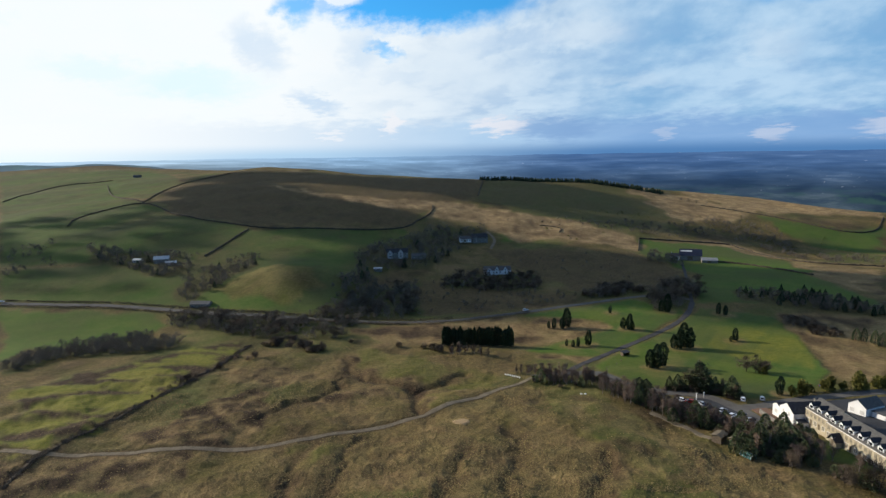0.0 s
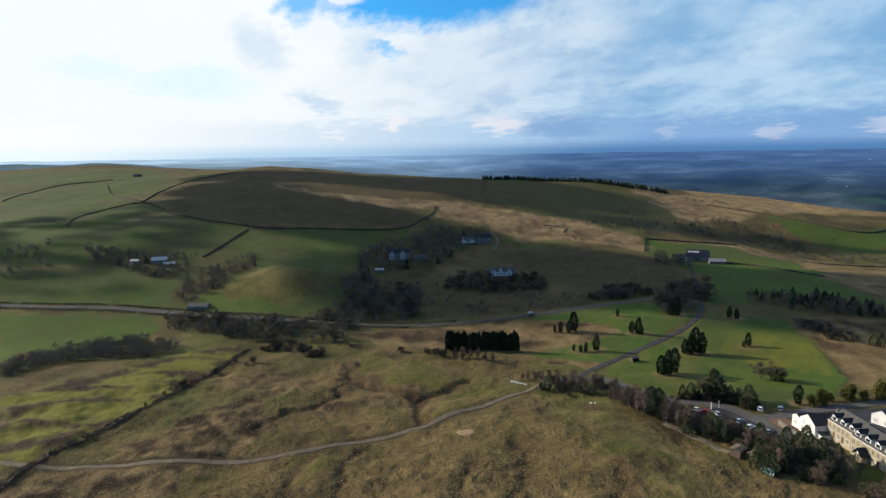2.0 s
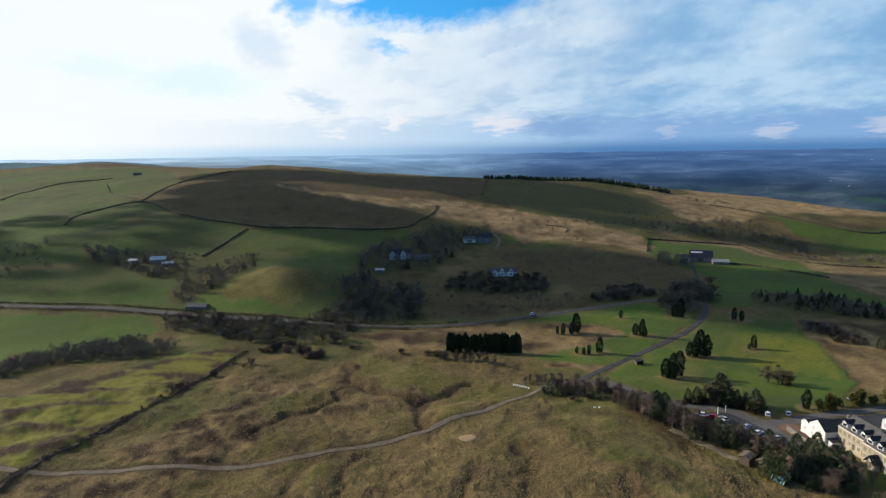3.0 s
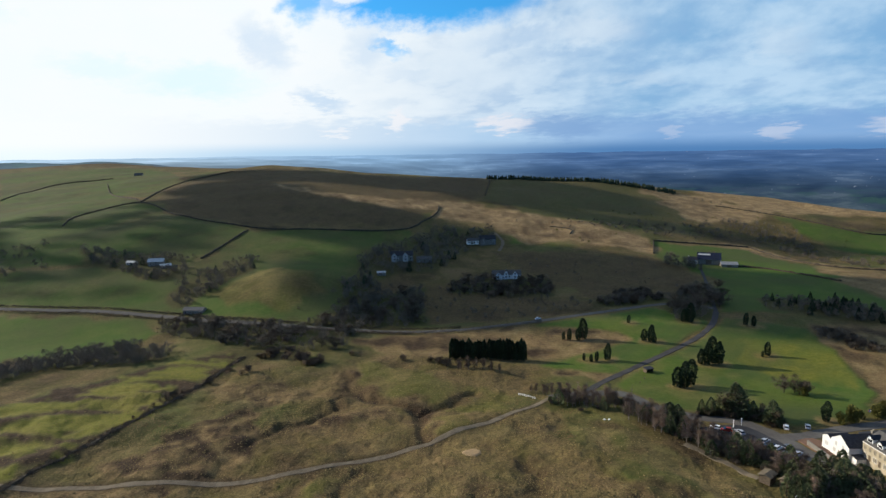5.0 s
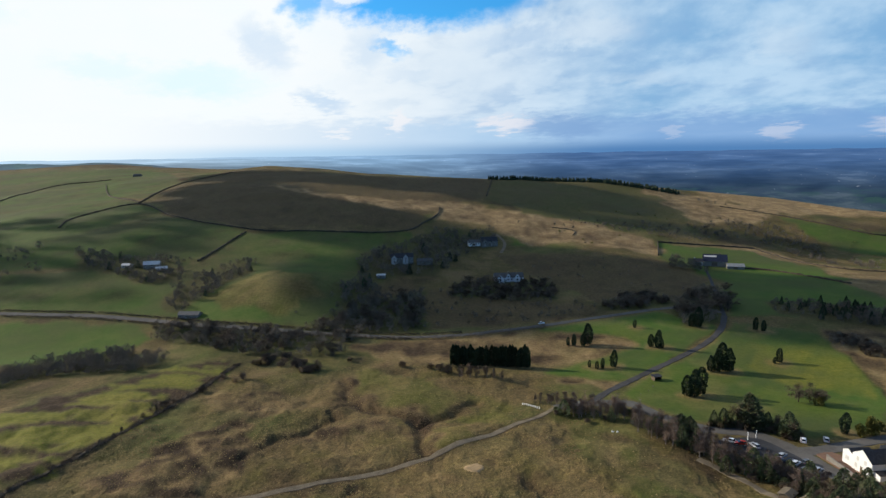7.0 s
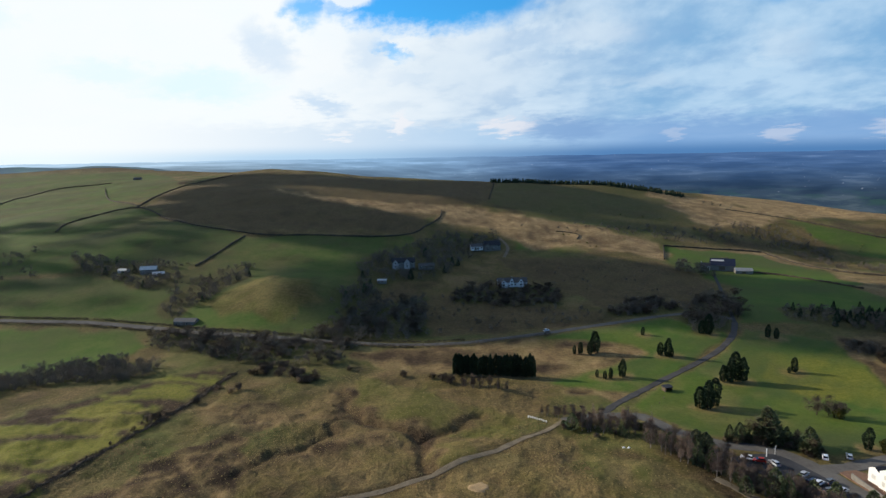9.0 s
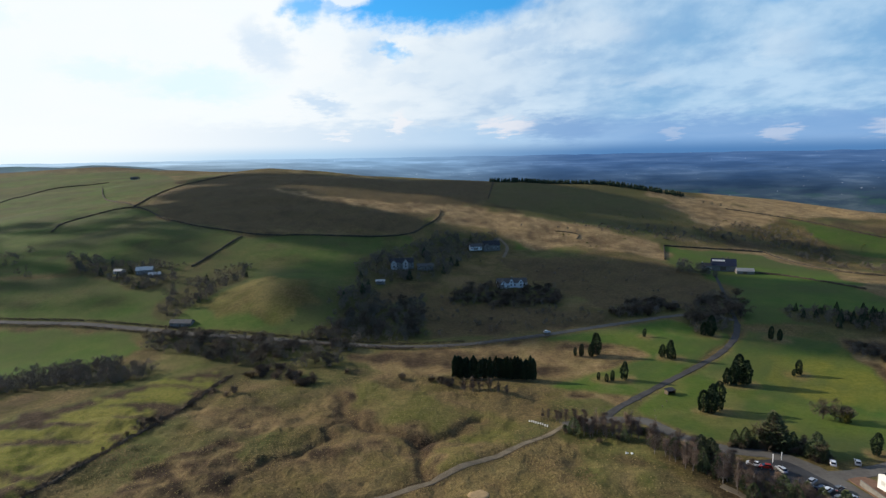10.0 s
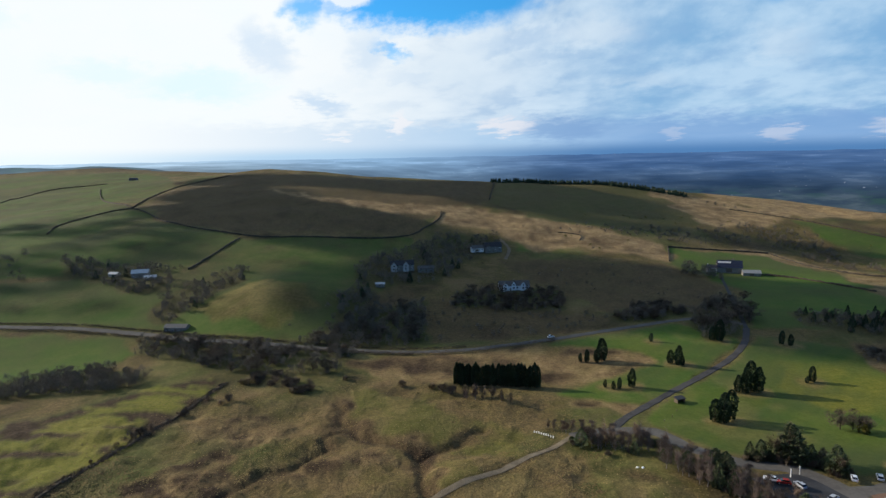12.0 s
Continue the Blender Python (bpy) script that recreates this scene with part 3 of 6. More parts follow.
LAND[203] = (MOOR_X, (-11, -11, -10, -9, -7, -5, -0.5, 1.5, 2.6, 0.5, -1.0, -0.2, 0, -1, -3, -6))
LAND[228] = (MOOR_X, (-12, -12, -11, -9, -8.2, -7.6, -3.6, -2, -1.6, -3.6, -3.2, -1.6, -1.5, -3, -4, -6))
LAND[260] = (MOOR_X, (-14, -14, -12, -9.5, -8.6, -8.2, -6.2, -4.2, -4.4, -4.8, -4.9, -4.8, -4, -4, -5, -6))
LAND[300] = (MOOR_X, (-17, -17, -14, -11, -11.4, -10.8, -8.4, -7, -8, -8.6, -8.6, -7.6, -6, -5, -5, -6))
LAND[345] = (MOOR_X, (-20, -20, -17, -14, -13, -13, -12, -11, -9.6, -8.8, -8, -6.8, -5.4, -5, -5, -6))
LAND[400] = (MOOR_X, (-22, -22, -22, -15.5, -13, -13, -11, -9, -7.4, -7, -6.6, -4.2, -4, -5, -5, -6))
LAND[440] = (MOOR_X, (-18, -18, -16, -12.5, -11.5, -12, -11, -9, -7.4, -7, -6.6, -5, -5, -6, -6, -7))
LAND[500] = (HILL_X, (-8, -8, -8, -6, -3, -7, -10, -8, -7, -7, -8, -8, -8, -8))
LAND[560] = (HILL_X, (-2, -2, -2, 2, 7, 4, -7, -7, -9, -10, -10, -10, -10, -10))
LAND[680] = (HILL_X, (8, 8, 10, 22, 27, 20, 6, 3, -3, -18, -17, -14, -12, -14))
LAND[850] = (HILL_X, (18, 18, 22, 45, 52, 43, 32, 26, 22, 13, 6, 0, -14, -22))
LAND[1050] = (HILL_X, (30, 30, 40, 69, 68, 59, 57, 57, 51, 33, 6, -25, -50, -60))
LAND[1200] = (HILL_X, (40, 40, 52, 86, 71, 61, 49, 36, 20, -12, -40, -60, -75, -80))
LAND[1500] = (HILL_X, (65, 68, 72, 60, 30, -5, -40, -60, -70, -80, -85, -90, -90, -90))
LAND[1800] = (HILL_X, (84, 90, 62, 10, -30, -60, -80, -90, -92, -92, -92, -92, -92, -92))
LAND[2400] = (HILL_X, (40, 30, 0, -40, -60, -80, -85, -85, -85, -85, -85, -85, -85, -85))


def value_noise(x, y, seed=0):
    """Smooth noise from -1 to 1 over arrays of plan places."""
    xi, yi = np.floor(x).astype(np.int64), np.floor(y).astype(np.int64)
    fx, fy = x - xi, y - yi
    fx, fy = fx * fx * (3 - 2 * fx), fy * fy * (3 - 2 * fy)

    def corner(a, b):
        n = (a * 374761393 + b * 668265263 + seed * 1274126177) & 0x7FFFFFFF
        n = ((n ^ (n >> 13)) * 1274126177) & 0x7FFFFFFF
        return ((n ^ (n >> 16)) & 0xFFFF) / 32767.5 - 1
    low = corner(xi, yi) * (1 - fx) + corner(xi + 1, yi) * fx
    high = corner(xi, yi + 1) * (1 - fx) + corner(xi + 1, yi + 1) * fx
    return low * (1 - fy) + high * fy


def fbm(x, y, octaves=4, seed=0):
    total, size = 0, 1.0
    for k in range(octaves):
        total = total + size * value_noise(x * 2 ** k, y * 2 ** k, seed + k)
        size *= 0.5
    return total


def smooth_step(a, b, v):
    s = np.clip((v - a) / (b - a), 0, 1)
    return s * s * (3 - 2 * s)


# The plan lines, blended into one smooth grid of heights, 10 m apart.
STEP, X_LOW, Y_LOW = 10.0, -1500.0, -400.0
grid_x, grid_y = np.arange(X_LOW, 1501, STEP), np.arange(Y_LOW, 2401, STEP)
lines = np.array([np.interp(grid_x, *LAND[k]) for k in sorted(LAND)])
HEIGHTS = np.array([np.interp(grid_y, sorted(LAND), lines[:, i]) for i in range(len(grid_x))]).T


def blurred(field, wide, passes):
    """A running mean over the grid, both ways."""
    for _ in range(passes):
        for axis in (0, 1):
            edge = np.pad(field, [(wide, wide) if a == axis else (0, 0) for a in (0, 1)], mode="edge")
            n = field.shape[axis]
            field = sum(np.take(edge, range(k, k + n), axis=axis) for k in range(2 * wide + 1)) / (2 * wide + 1)
    return field


far_part = smooth_step(430, 520, grid_y)[:, None]
HEIGHTS = blurred(HEIGHTS, 1, 2) * (1 - far_part) + blurred(HEIGHTS, 2, 3) * far_part


def land(x, y, detail=True):
    """The ground's height at plan places (arrays or numbers)."""
    x, y = np.asarray(x, float), np.asarray(y, float)
    u = np.clip((x - X_LOW) / STEP, 0, len(grid_x) - 1.001)
    v = np.clip((y - Y_LOW) / STEP, 0, len(grid_y) - 1.001)
    i, j = u.astype(int), v.astype(int)
    fu, fv = u - i, v - j
    z = (HEIGHTS[j, i] * (1 - fu) + HEIGHTS[j, i + 1] * fu) * (1 - fv) + (HEIGHTS[j + 1, i] * (1 - fu) + HEIGHTS[j + 1, i + 1] * fu) * fv
    # the lowland beyond the hills climbs to the far sky line
    far = np.hypot(x, y)
    z = z + (PLAIN_TOP - z) * np.clip((far - 2300) / 2550, 0, 1) ** 1.0
    # a rounded spur of the hill that runs down towards the road
    z = z + 13.0 * np.exp(-((x + 128) / 52) ** 2 - ((y - 490) / 52) ** 2)
    # the end of the ridge, a long rounded shoulder
    crest = np.interp(x, (400, 512, 534, 594, 650, 850), (1030, 997, 962, 895, 865, 800))
    rise_by = np.interp(x, (380, 450, 512, 540, 575, 612, 650, 850), (0, 6.5, 12.5, 13, 10.5, 9, 7.5, 0))
    z = z + rise_by * np.exp(-((y - crest) / np.where(y < crest, 85, 60)) ** 2)
    if detail:
        hill = smooth_step(480, 700, y)
        z = z + fbm(x / 160, y / 160, 3, 11) * (0.6 + 3.0 * hill) + moor(x, y)
    return z


def moor(x, y):
    """Hummocks, gullies and tussocks of the rough moor on the near side of the valley."""
    x, y = np.asarray(x, float), np.asarray(y, float)
    rough = smooth_step(370, 330, y + 0.25 * np.abs(x + 40)) * smooth_step(112, 98, x + 0.5 * (y - 176))
    z = rough * fbm(x / 26, y / 26, 3, 21) * 1.35
    bx, by = x + 2.2 * fbm(x / 9, y / 9, 2, 91), y + 2.2 * fbm(x / 9, y / 9, 2, 95)
    for k, line in enumerate(GULLIES):
        z = z - (1.35 if k < 4 else 0.8) * np.exp(-(away_from(bx, by, line) / 2.4) ** 2)
    calm = 1 - 0.75 * np.clip(sum(np.exp(-(((x - cx) / w) ** 2 + ((y - cy) / d) ** 2) ** 2) for cx, cy, w, d in KNOLLS), 0, 1)
    # the hollow of a bunker on the lawn's edge
    z = z - 0.9 * np.exp(-((x - BUNKER[0]) / 4.2) ** 2 - ((y - BUNKER[1]) / 2.6) ** 2)
    for cx, cy, w, d in KNOLLS:
        z = z + 2.0 * np.exp(-((x - cx) / w) ** 2 - ((y - cy) / d) ** 2)
    lumps = 0.30 * np.maximum(fbm(x / 2.2, y / 2.8, 2, 41), -0.35) + 0.62 * fbm(x / 7.5, y / 7.5, 2, 44)
    return z + rough * calm * lumps * smooth_step(1.5, 4.0, away_from(x, y, MOOR_TRACK))


GULLIES = (GULLY_A, GULLY_B, GULLY_C, GULLY_D, GULLY_E, GULLY_F, GULLY_G, GULLY_H, GULLY_I)
KNOLLS = ((-4, 252, 12, 11), (-20, 300, 26, 28), (62, 232, 14, 30), (-50, 206, 8, 11), (-45, 265, 12, 7), (-28, 247, 12, 8))  # smooth green humps: x, y, half width, half depth
PLAIN_TOP = 92.0


# ---- mesh helpers ----
def mesh_of(name, verts, faces, mat, smooth=False):
    me = bpy.data.meshes.new(name)
    me.from_pydata([tuple(v) for v in verts], [], [tuple(f) for f in faces])
    me.materials.append(mat)
    if smooth:
        me.polygons.foreach_set("use_smooth", [True] * len(me.polygons))
    me.update()
    return me


def part(name, bm, mat, parent=None, label=""):
    """Links a bmesh (or a mesh) as one mesh object under a thing or a part."""
    if isinstance(bm, bpy.types.Mesh):
        me = bm
    else:
        me = bpy.data.meshes.new(name)
        bm.to_mesh(me)
        bm.free()
    if mat and not me.materials:
        me.materials.append(mat)
    ob = new(name, me)
    ob.parent = parent
    return tagged(ob, label)


def thing(name, label, category, x, y, turn=0.0, z=None, group="", kind="", size=1.0):
    """An Empty on the ground that carries the parts of one thing."""
    ob = new(name)
    z = float(land(x, y)) if z is None else z
    ob.matrix_basis = pose(x, y, z, 0, 0, turn) @ Matrix.Scale(size, 4)
    return tagged(ob, label, category, group, kind)


def box(bm, x0, y0, z0, x1, y1, z1, bevel=0.0):
    made = bmesh.ops.create_cube(bm, size=1.0)["verts"]
    for v in made:
        v.co = Vector(((x0 + x1) / 2 + v.co.x * (x1 - x0), (y0 + y1) / 2 + v.co.y * (y1 - y0), (z0 + z1) / 2 + v.co.z * (z1 - z0)))
    if bevel:
        edges = list({e for v in made for e in v.link_edges})
        bmesh.ops.bevel(bm, geom=edges, offset=bevel, segments=2, affect="EDGES", profile=0.5)
    return bm


def boxes(*rows, bevel=0.0):
    bm = bmesh.new()
    for r in rows:
        box(bm, *r, bevel=bevel)
    return bm


def prism(points, y0, y1):
    """A profile in x and z, drawn out along y."""
    bm = bmesh.new()
    ends = [[bm.verts.new((x, y, z)) for x, z in points] for y in (y0, y1)]
    bm.faces.new(ends[0]), bm.faces.new(ends[1][::-1])
    n = len(points)
    for i in range(n):
        bm.faces.new((ends[0][i], ends[1][i], ends[1][(i + 1) % n], ends[0][(i + 1) % n]))
    bmesh.ops.recalc_face_normals(bm, faces=bm.faces)
    return bm


def inside(x, y, outline):
    """Which plan places lie inside an outline."""
    hit = np.zeros(np.shape(x), bool)
    for (ax, ay), (bx, by) in zip(outline, outline[1:] + outline[:1]):
        if ay != by:
            hit ^= ((ay > y) != (by > y)) & (x < (bx - ax) * (y - ay) / (by - ay) + ax)
    return hit


def away_from(x, y, line):
    """Distance of plan places from a line."""
    best = np.full(np.shape(x), 1e9)
    for (ax, ay), (bx, by) in zip(line, line[1:]):
        s = np.clip(((x - ax) * (bx - ax) + (y - ay) * (by - ay)) / max((bx - ax) ** 2 + (by - ay) ** 2, 1e-6), 0, 1)
        best = np.minimum(best, np.hypot(x - ax - s * (bx - ax), y - ay - s * (by - ay)))
    return best


def along(line, step):
    """A smooth line through the places, as points about step apart, with their headings."""
    p = np.array([line[0]] + list(line) + [line[-1]], float)
    pts = []
    for i in range(1, len(p) - 2):
        n = max(2, int(np.hypot(*(p[i + 1] - p[i])) / step))
        for s in np.arange(n) / n:
            pts.append(0.5 * (2 * p[i] + (p[i + 1] - p[i - 1]) * s + (2 * p[i - 1] - 5 * p[i] + 4 * p[i + 1] - p[i + 2]) * s ** 2 + (3 * p[i] - p[i - 1] - 3 * p[i + 1] + p[i + 2]) * s ** 3))
    pts.append(p[-1])
    pts = np.array(pts)
    way = np.gradient(pts, axis=0)
    return pts, way / np.maximum(np.hypot(way[:, 0], way[:, 1])[:, None], 1e-6)


# ---- the ground, one sheet as far as the lowland ----
def build_ground():
    turns = np.concatenate([np.arange(-180, -44, 2.0), np.arange(-44, 44, 0.16), np.arange(44, 180, 2.0)])
    rings = np.concatenate([np.arange(0.0, 109.0, 2.4), 110 * 1.0068 ** np.arange(0, 400), 1655 * 1.03 ** np.arange(0, 38)])
    rings = rings[rings < 4880]
    a = np.radians(turns)
    r, th = np.meshgrid(rings, a, indexing="ij")
    x, y = (r * np.sin(th)).ravel(), (r * np.cos(th)).ravel()
    z = land(x, y)
    cover = np.zeros((len(x), 4), np.float32)
    wx, wy = x + 7 * fbm(x / 17, y / 17, 4, 124), y + 7 * fbm(x / 17, y / 17, 4, 128)
    # hummocky moor: heather and bracken along the gullies and in patches
    bx, by = x + 2.2 * fbm(x / 9, y / 9, 2, 91), y + 2.2 * fbm(x / 9, y / 9, 2, 95)
    gully = np.min([away_from(bx, by, line) for line in GULLIES], axis=0)
    wet = np.clip(0.95 * np.exp(-(gully / 5.0) ** 2) * smooth_step(-0.4, 0.2, fbm(x / 6, y / 6, 3, 141)) + 0.85 * np.exp(-(gully / 2.4) ** 2), 0, 0.74)
    wet = np.maximum(wet, inside(wx, wy, WEDGE) * 0.72)
    cover[:, 2] = 0.5 * smooth_step(0.35, 0.9, fbm(x / 38, y / 60, 4, 61)) + 0.34 * smooth_step(0.05, 0.7, fbm(x / 13, y / 17, 4, 63))
    cover[:, 0] = 0.42 * smooth_step(0.0, 0.7, fbm(x / 55, y / 55, 3, 66))
    cover[:, 1] = 0.32 * smooth_step(0.2, 0.9, fbm(x / 30, y / 30, 4, 68))
    shift = np.hypot(x, y) / 160
    px, py = x + 1.8 * shift * fbm(x / 25, y / 25, 3, 71), y + shift * 2 * fbm(x / 25, y / 25, 3, 76)
    blot = fbm(x / 22, y / 16, 4, 81)
    lx, ly = x + 1.3 * fbm(x / 8, y / 8, 3, 161), y + 1.3 * fbm(x / 8, y / 8, 3, 165)
    MIX = {"pasture": (0.90, 0.02, 0.05, 0.0), "lawn": (1.0, 0.0, 0.0, 0.0), "tan": (0.1, 0.58, 0.0, 0.0), "heath": (0.2, 0.34, 0.54, 0.0),
           "darkgrass": (0.45, 0.12, 0.3, 0.0), "moss": (0.85, 0.0, 0.0, 0.65), "sward": (0.46, 0.0, 0.20, 0.03), "lush": (0.75, 0.0, 0.0, 0.68), "meadow": (1.0, 0.0, 0.0, 0.09),
           "bracken": (0.0, 0.42, 0.32, 0.0), "straw": (0.12, 0.30, 0.12, 0.0), "knoll": (0.34, 0.0, 0.05, 0.18)}
    for kind, outline in COVER:
        steady = kind in ("lawn", "pasture")
        loose_edge = kind in ("straw", "knoll", "sward", "bracken", "lush")
        here = inside(wx if loose_edge else lx if steady else px, wy if loose_edge else ly if steady else py, outline)
        cover[here] = MIX[kind]
        if kind == "lush":
            cover[here, 2] = smooth_step(-0.04, 0.04, fbm(x[here] / 24, y[here] / 8, 5, 99) + 0.25 * fbm(x[here] / 3, y[here] / 2, 2, 98))
            cover[here, 1] = 0.3 * smooth_step(0.0, 0.5, fbm(x[here] / 20, y[here] / 9, 3, 104))
            cover[here, 3] *= 1 - cover[here, 2]
        if kind in ("bracken", "straw"):
            spot = 0.95 * smooth_step(-0.1, 0.25, fbm(x[here] / 6.5, y[here] / 5, 4, 85))
            cover[here, 2] += spot * (0.9 if kind == "bracken" else 0.35)
            cover[here, 1] += 0.3 * smooth_step(0.0, 0.6, fbm(x[here] / 7, y[here] / 7, 3, 88))
            cover[here] = np.clip(cover[here], 0, 1)
        if kind in ("knoll", "sward"):
            cover[here, 1] += 0.30 * smooth_step(0.05, 0.6, fbm(x[here] / 9, y[here] / 20, 4, 178))
            cover[here, 2] += 0.40 * smooth_step(0.15, 0.6, fbm(x[here] / 14, y[here] / 9, 4, 182))
            if kind == "sward":
                band = np.sin((x[here] * 0.85 + y[here] * 0.5) * 0.33 + 1.6 * fbm(x[here] / 20, y[here] / 20, 3, 184))
                cover[here, 1] += 0.26 * smooth_step(0.45, 0.95, band)
                cover[here, 2] += 0.22 * smooth_step(0.2, 0.8, -band)
        if kind in ("tan", "heath"):
            # hill strips' sunlit brightness put into the cover: more bleached, crest heather thinned
            cover[here, 1] += (0.40 * smooth_step(560, 640, y[here]) if kind == "tan" else 0) + (0.08 if kind == "heath" else 0.25) * fbm(x[here] / 6, y[here] / 9, 3, 118)
            cover[here, 1] = np.clip(cover[here, 1], 0, 1)
            cover[here, 2] = np.clip(cover[here, 2] + (0.15 if kind == "heath" else 0.4) * smooth_step(0.1, 0.7, fbm(x[here] / 7, y[here] / 11, 4, 121)) + np.where(y[here] < 450, 0.8, 0.35) * smooth_step(-0.05, 0.6, blot[here]) * (0.2 if kind == "heath" else 1.0), 0, 1) * np.where((x[here] > 380) & (y[here] > 800), 0.15, 1.0)
        if kind == "moss":
            cover[here, 3] = 0.18 + 0.40 * smooth_step(-0.3, 0.4, fbm(x[here] / 18, y[here] / 18, 3, 107)) + 0.12 * smooth_step(-0.3, 0.3, np.sin((x[here] * 0.72 - y[here] * 0.69) * 0.75))
        if kind == "lawn":
            cover[here, 3] = 0.14 * smooth_step(0.0, 0.7, fbm(x[here] / 25, y[here] / 25, 3, 109))
            cover[here, 1] = 0.16 * smooth_step(0.2, 0.7, fbm(x[here] / 14, y[here] / 14, 3, 112))
            swath = np.sin((x[here] * 0.72 - y[here] * 0.69) * 0.75 + 0.8 * fbm(x[here] / 30, y[here] / 30, 2, 176))
            cover[here, 3] += 0.06 * smooth_step(-0.3, 0.3, swath)
        if kind == "pasture":
            # hill pasture dulled further off: haze and shade put into the cover
            cover[here, 2] = 0.35 * smooth_step(0.4, 0.9, blot[here]) + 0.12 * smooth_step(460, 560, y[here])
            cover[here, 0] -= 0.3 * smooth_step(0.0, 0.8, fbm(x[here] / 60, y[here] / 60, 3, 133)) * smooth_step(440, 520, y[here])
    # leaf litter and rough grass round the clumps of trees on the lawn
    for cx, cy, _ in CYPRESSES:
        ring = np.hypot(x - cx - 1.0, y - cy) + 1.6 * fbm(x / 4, y / 4, 2, 115)
        litter = smooth_step(5.6, 4.2, ring)
        cover[:, 1], cover[:, 2] = np.maximum(cover[:, 1], 0.6 * litter), np.maximum(cover[:, 2], 0.25 * litter)
    cover[:, 2] = np.maximum(cover[:, 2], wet)
    # shade of a ditch along the track, painted as dark heather verges
    ditch_shade = smooth_step(4.2, 2.0, away_from(x, y, MOOR_TRACK) + 1.2 * fbm(x / 5, y / 5, 2, 150))
    cover[:, 2] = np.maximum(cover[:, 2], 0.8 * ditch_shade)
    cover[:, 2] = np.maximum(cover[:, 2], 0.85 * np.exp(-((x + 113 + 4 * blot) / 13) ** 2 - ((y - 477) / 21) ** 2))
    bank = smooth_step(3.6, 1.2, away_from(x, y, MOOR_WALL) + 1.4 * fbm(x / 6, y / 6, 3, 170))
    cover[:, 2] = np.maximum(cover[:, 2], 0.85 * bank)
    cover[:, 1] = cover[:, 1] * (1 - wet) + 0.45 * wet
    cover[:, 0] *= 1 - wet
    cover[:, 3] *= 1 - wet
    for line in (VALLEY_ROAD, MAIN_ROAD, SIDE_ROAD):
        verge = away_from(x, y, line) < 5.5
        cover[verge] = (0.5, 0.3, 0.3, 0)
    for outline in (WOOD_A, WOOD_B, WOOD_C, WOOD_D, WOOD_G, WOOD_H, WOOD_I, WOOD_E, WOOD_F):
        cover[inside(px, py, outline)] = (0.6, 0.05, 0.45, 0)
    lip = smooth_step(1.5, 0.5, away_from(x, y, BARE_LIP) + 0.5 * fbm(x / 3, y / 3, 2, 172)) + smooth_step(3.2, 1.8, np.hypot(x + 38.7, (y - 258.3) / 0.8))
    cover[:, 1], cover[:, 2] = np.maximum(cover[:, 1], 0.62 * np.clip(lip, 0, 1)), cover[:, 2] * (1 - np.clip(lip, 0, 1))
    ring = np.hypot((x - BUNKER[0]) / 9.5, (y - BUNKER[1]) / 4.6) + 0.10 * fbm(x / 4, y / 4, 2, 174)
    # sand ring; the shade inside the hollow is painted as dark heather cover
    sand, pit_shade = smooth_step(1.05, 0.9, ring), smooth_step(0.78, 0.62, ring)
    cover = cover * (1 - sand)[:, None] + sand[:, None] * np.array((0.1, 0.55, 0.0, 0.0))
    cover[:, 2] = np.maximum(cover[:, 2], 0.95 * pit_shade)
    n, m = len(rings), len(turns)
    # the growths run into one another at their edges
    field = cover.reshape(n, m, 4)
    for _ in range(1):
        field[1:-1] = 0.25 * field[:-2] + 0.5 * field[1:-1] + 0.25 * field[2:]
        field[:, 1:-1] = 0.25 * field[:, :-2] + 0.5 * field[:, 1:-1] + 0.25 * field[:, 2:]
    cover = field.reshape(-1, 4).astype(np.float32)
    i, j = np.meshgrid(np.arange(n - 1), np.arange(m), indexing="ij")
    k = (j + 1) % m
    quads = np.stack([i * m + j, i * m + k, (i + 1) * m + k, (i + 1) * m + j], -1).reshape(-1, 4)
    me = bpy.data.meshes.new("ground")
    me.vertices.add(len(x))
    me.vertices.foreach_set("co", np.stack([x, y, z], -1).ravel())
    me.loops.add(quads.size)
    me.loops.foreach_set("vertex_index", quads[:, ::-1].ravel())
    me.polygons.add(len(quads))
    me.polygons.foreach_set("loop_start", np.arange(0, quads.size, 4))
    ring_of = rings[i.ravel()]
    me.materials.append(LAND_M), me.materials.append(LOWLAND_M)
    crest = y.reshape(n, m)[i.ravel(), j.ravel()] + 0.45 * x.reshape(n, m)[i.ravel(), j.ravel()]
    # far ground takes the lowland material with its painted haze
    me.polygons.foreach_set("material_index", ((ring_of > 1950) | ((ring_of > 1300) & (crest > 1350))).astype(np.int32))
    me.polygons.foreach_set("use_smooth", np.ones(len(quads), bool))
    me.update(calc_edges=True)
    me.attributes.new("cover", "FLOAT_COLOR", "POINT").data.foreach_set("color", cover.ravel())
    tagged(new("ground", me), "rough moorland, green pasture and brown hills under a winter sky", "ground", kind="structure")


build_ground()


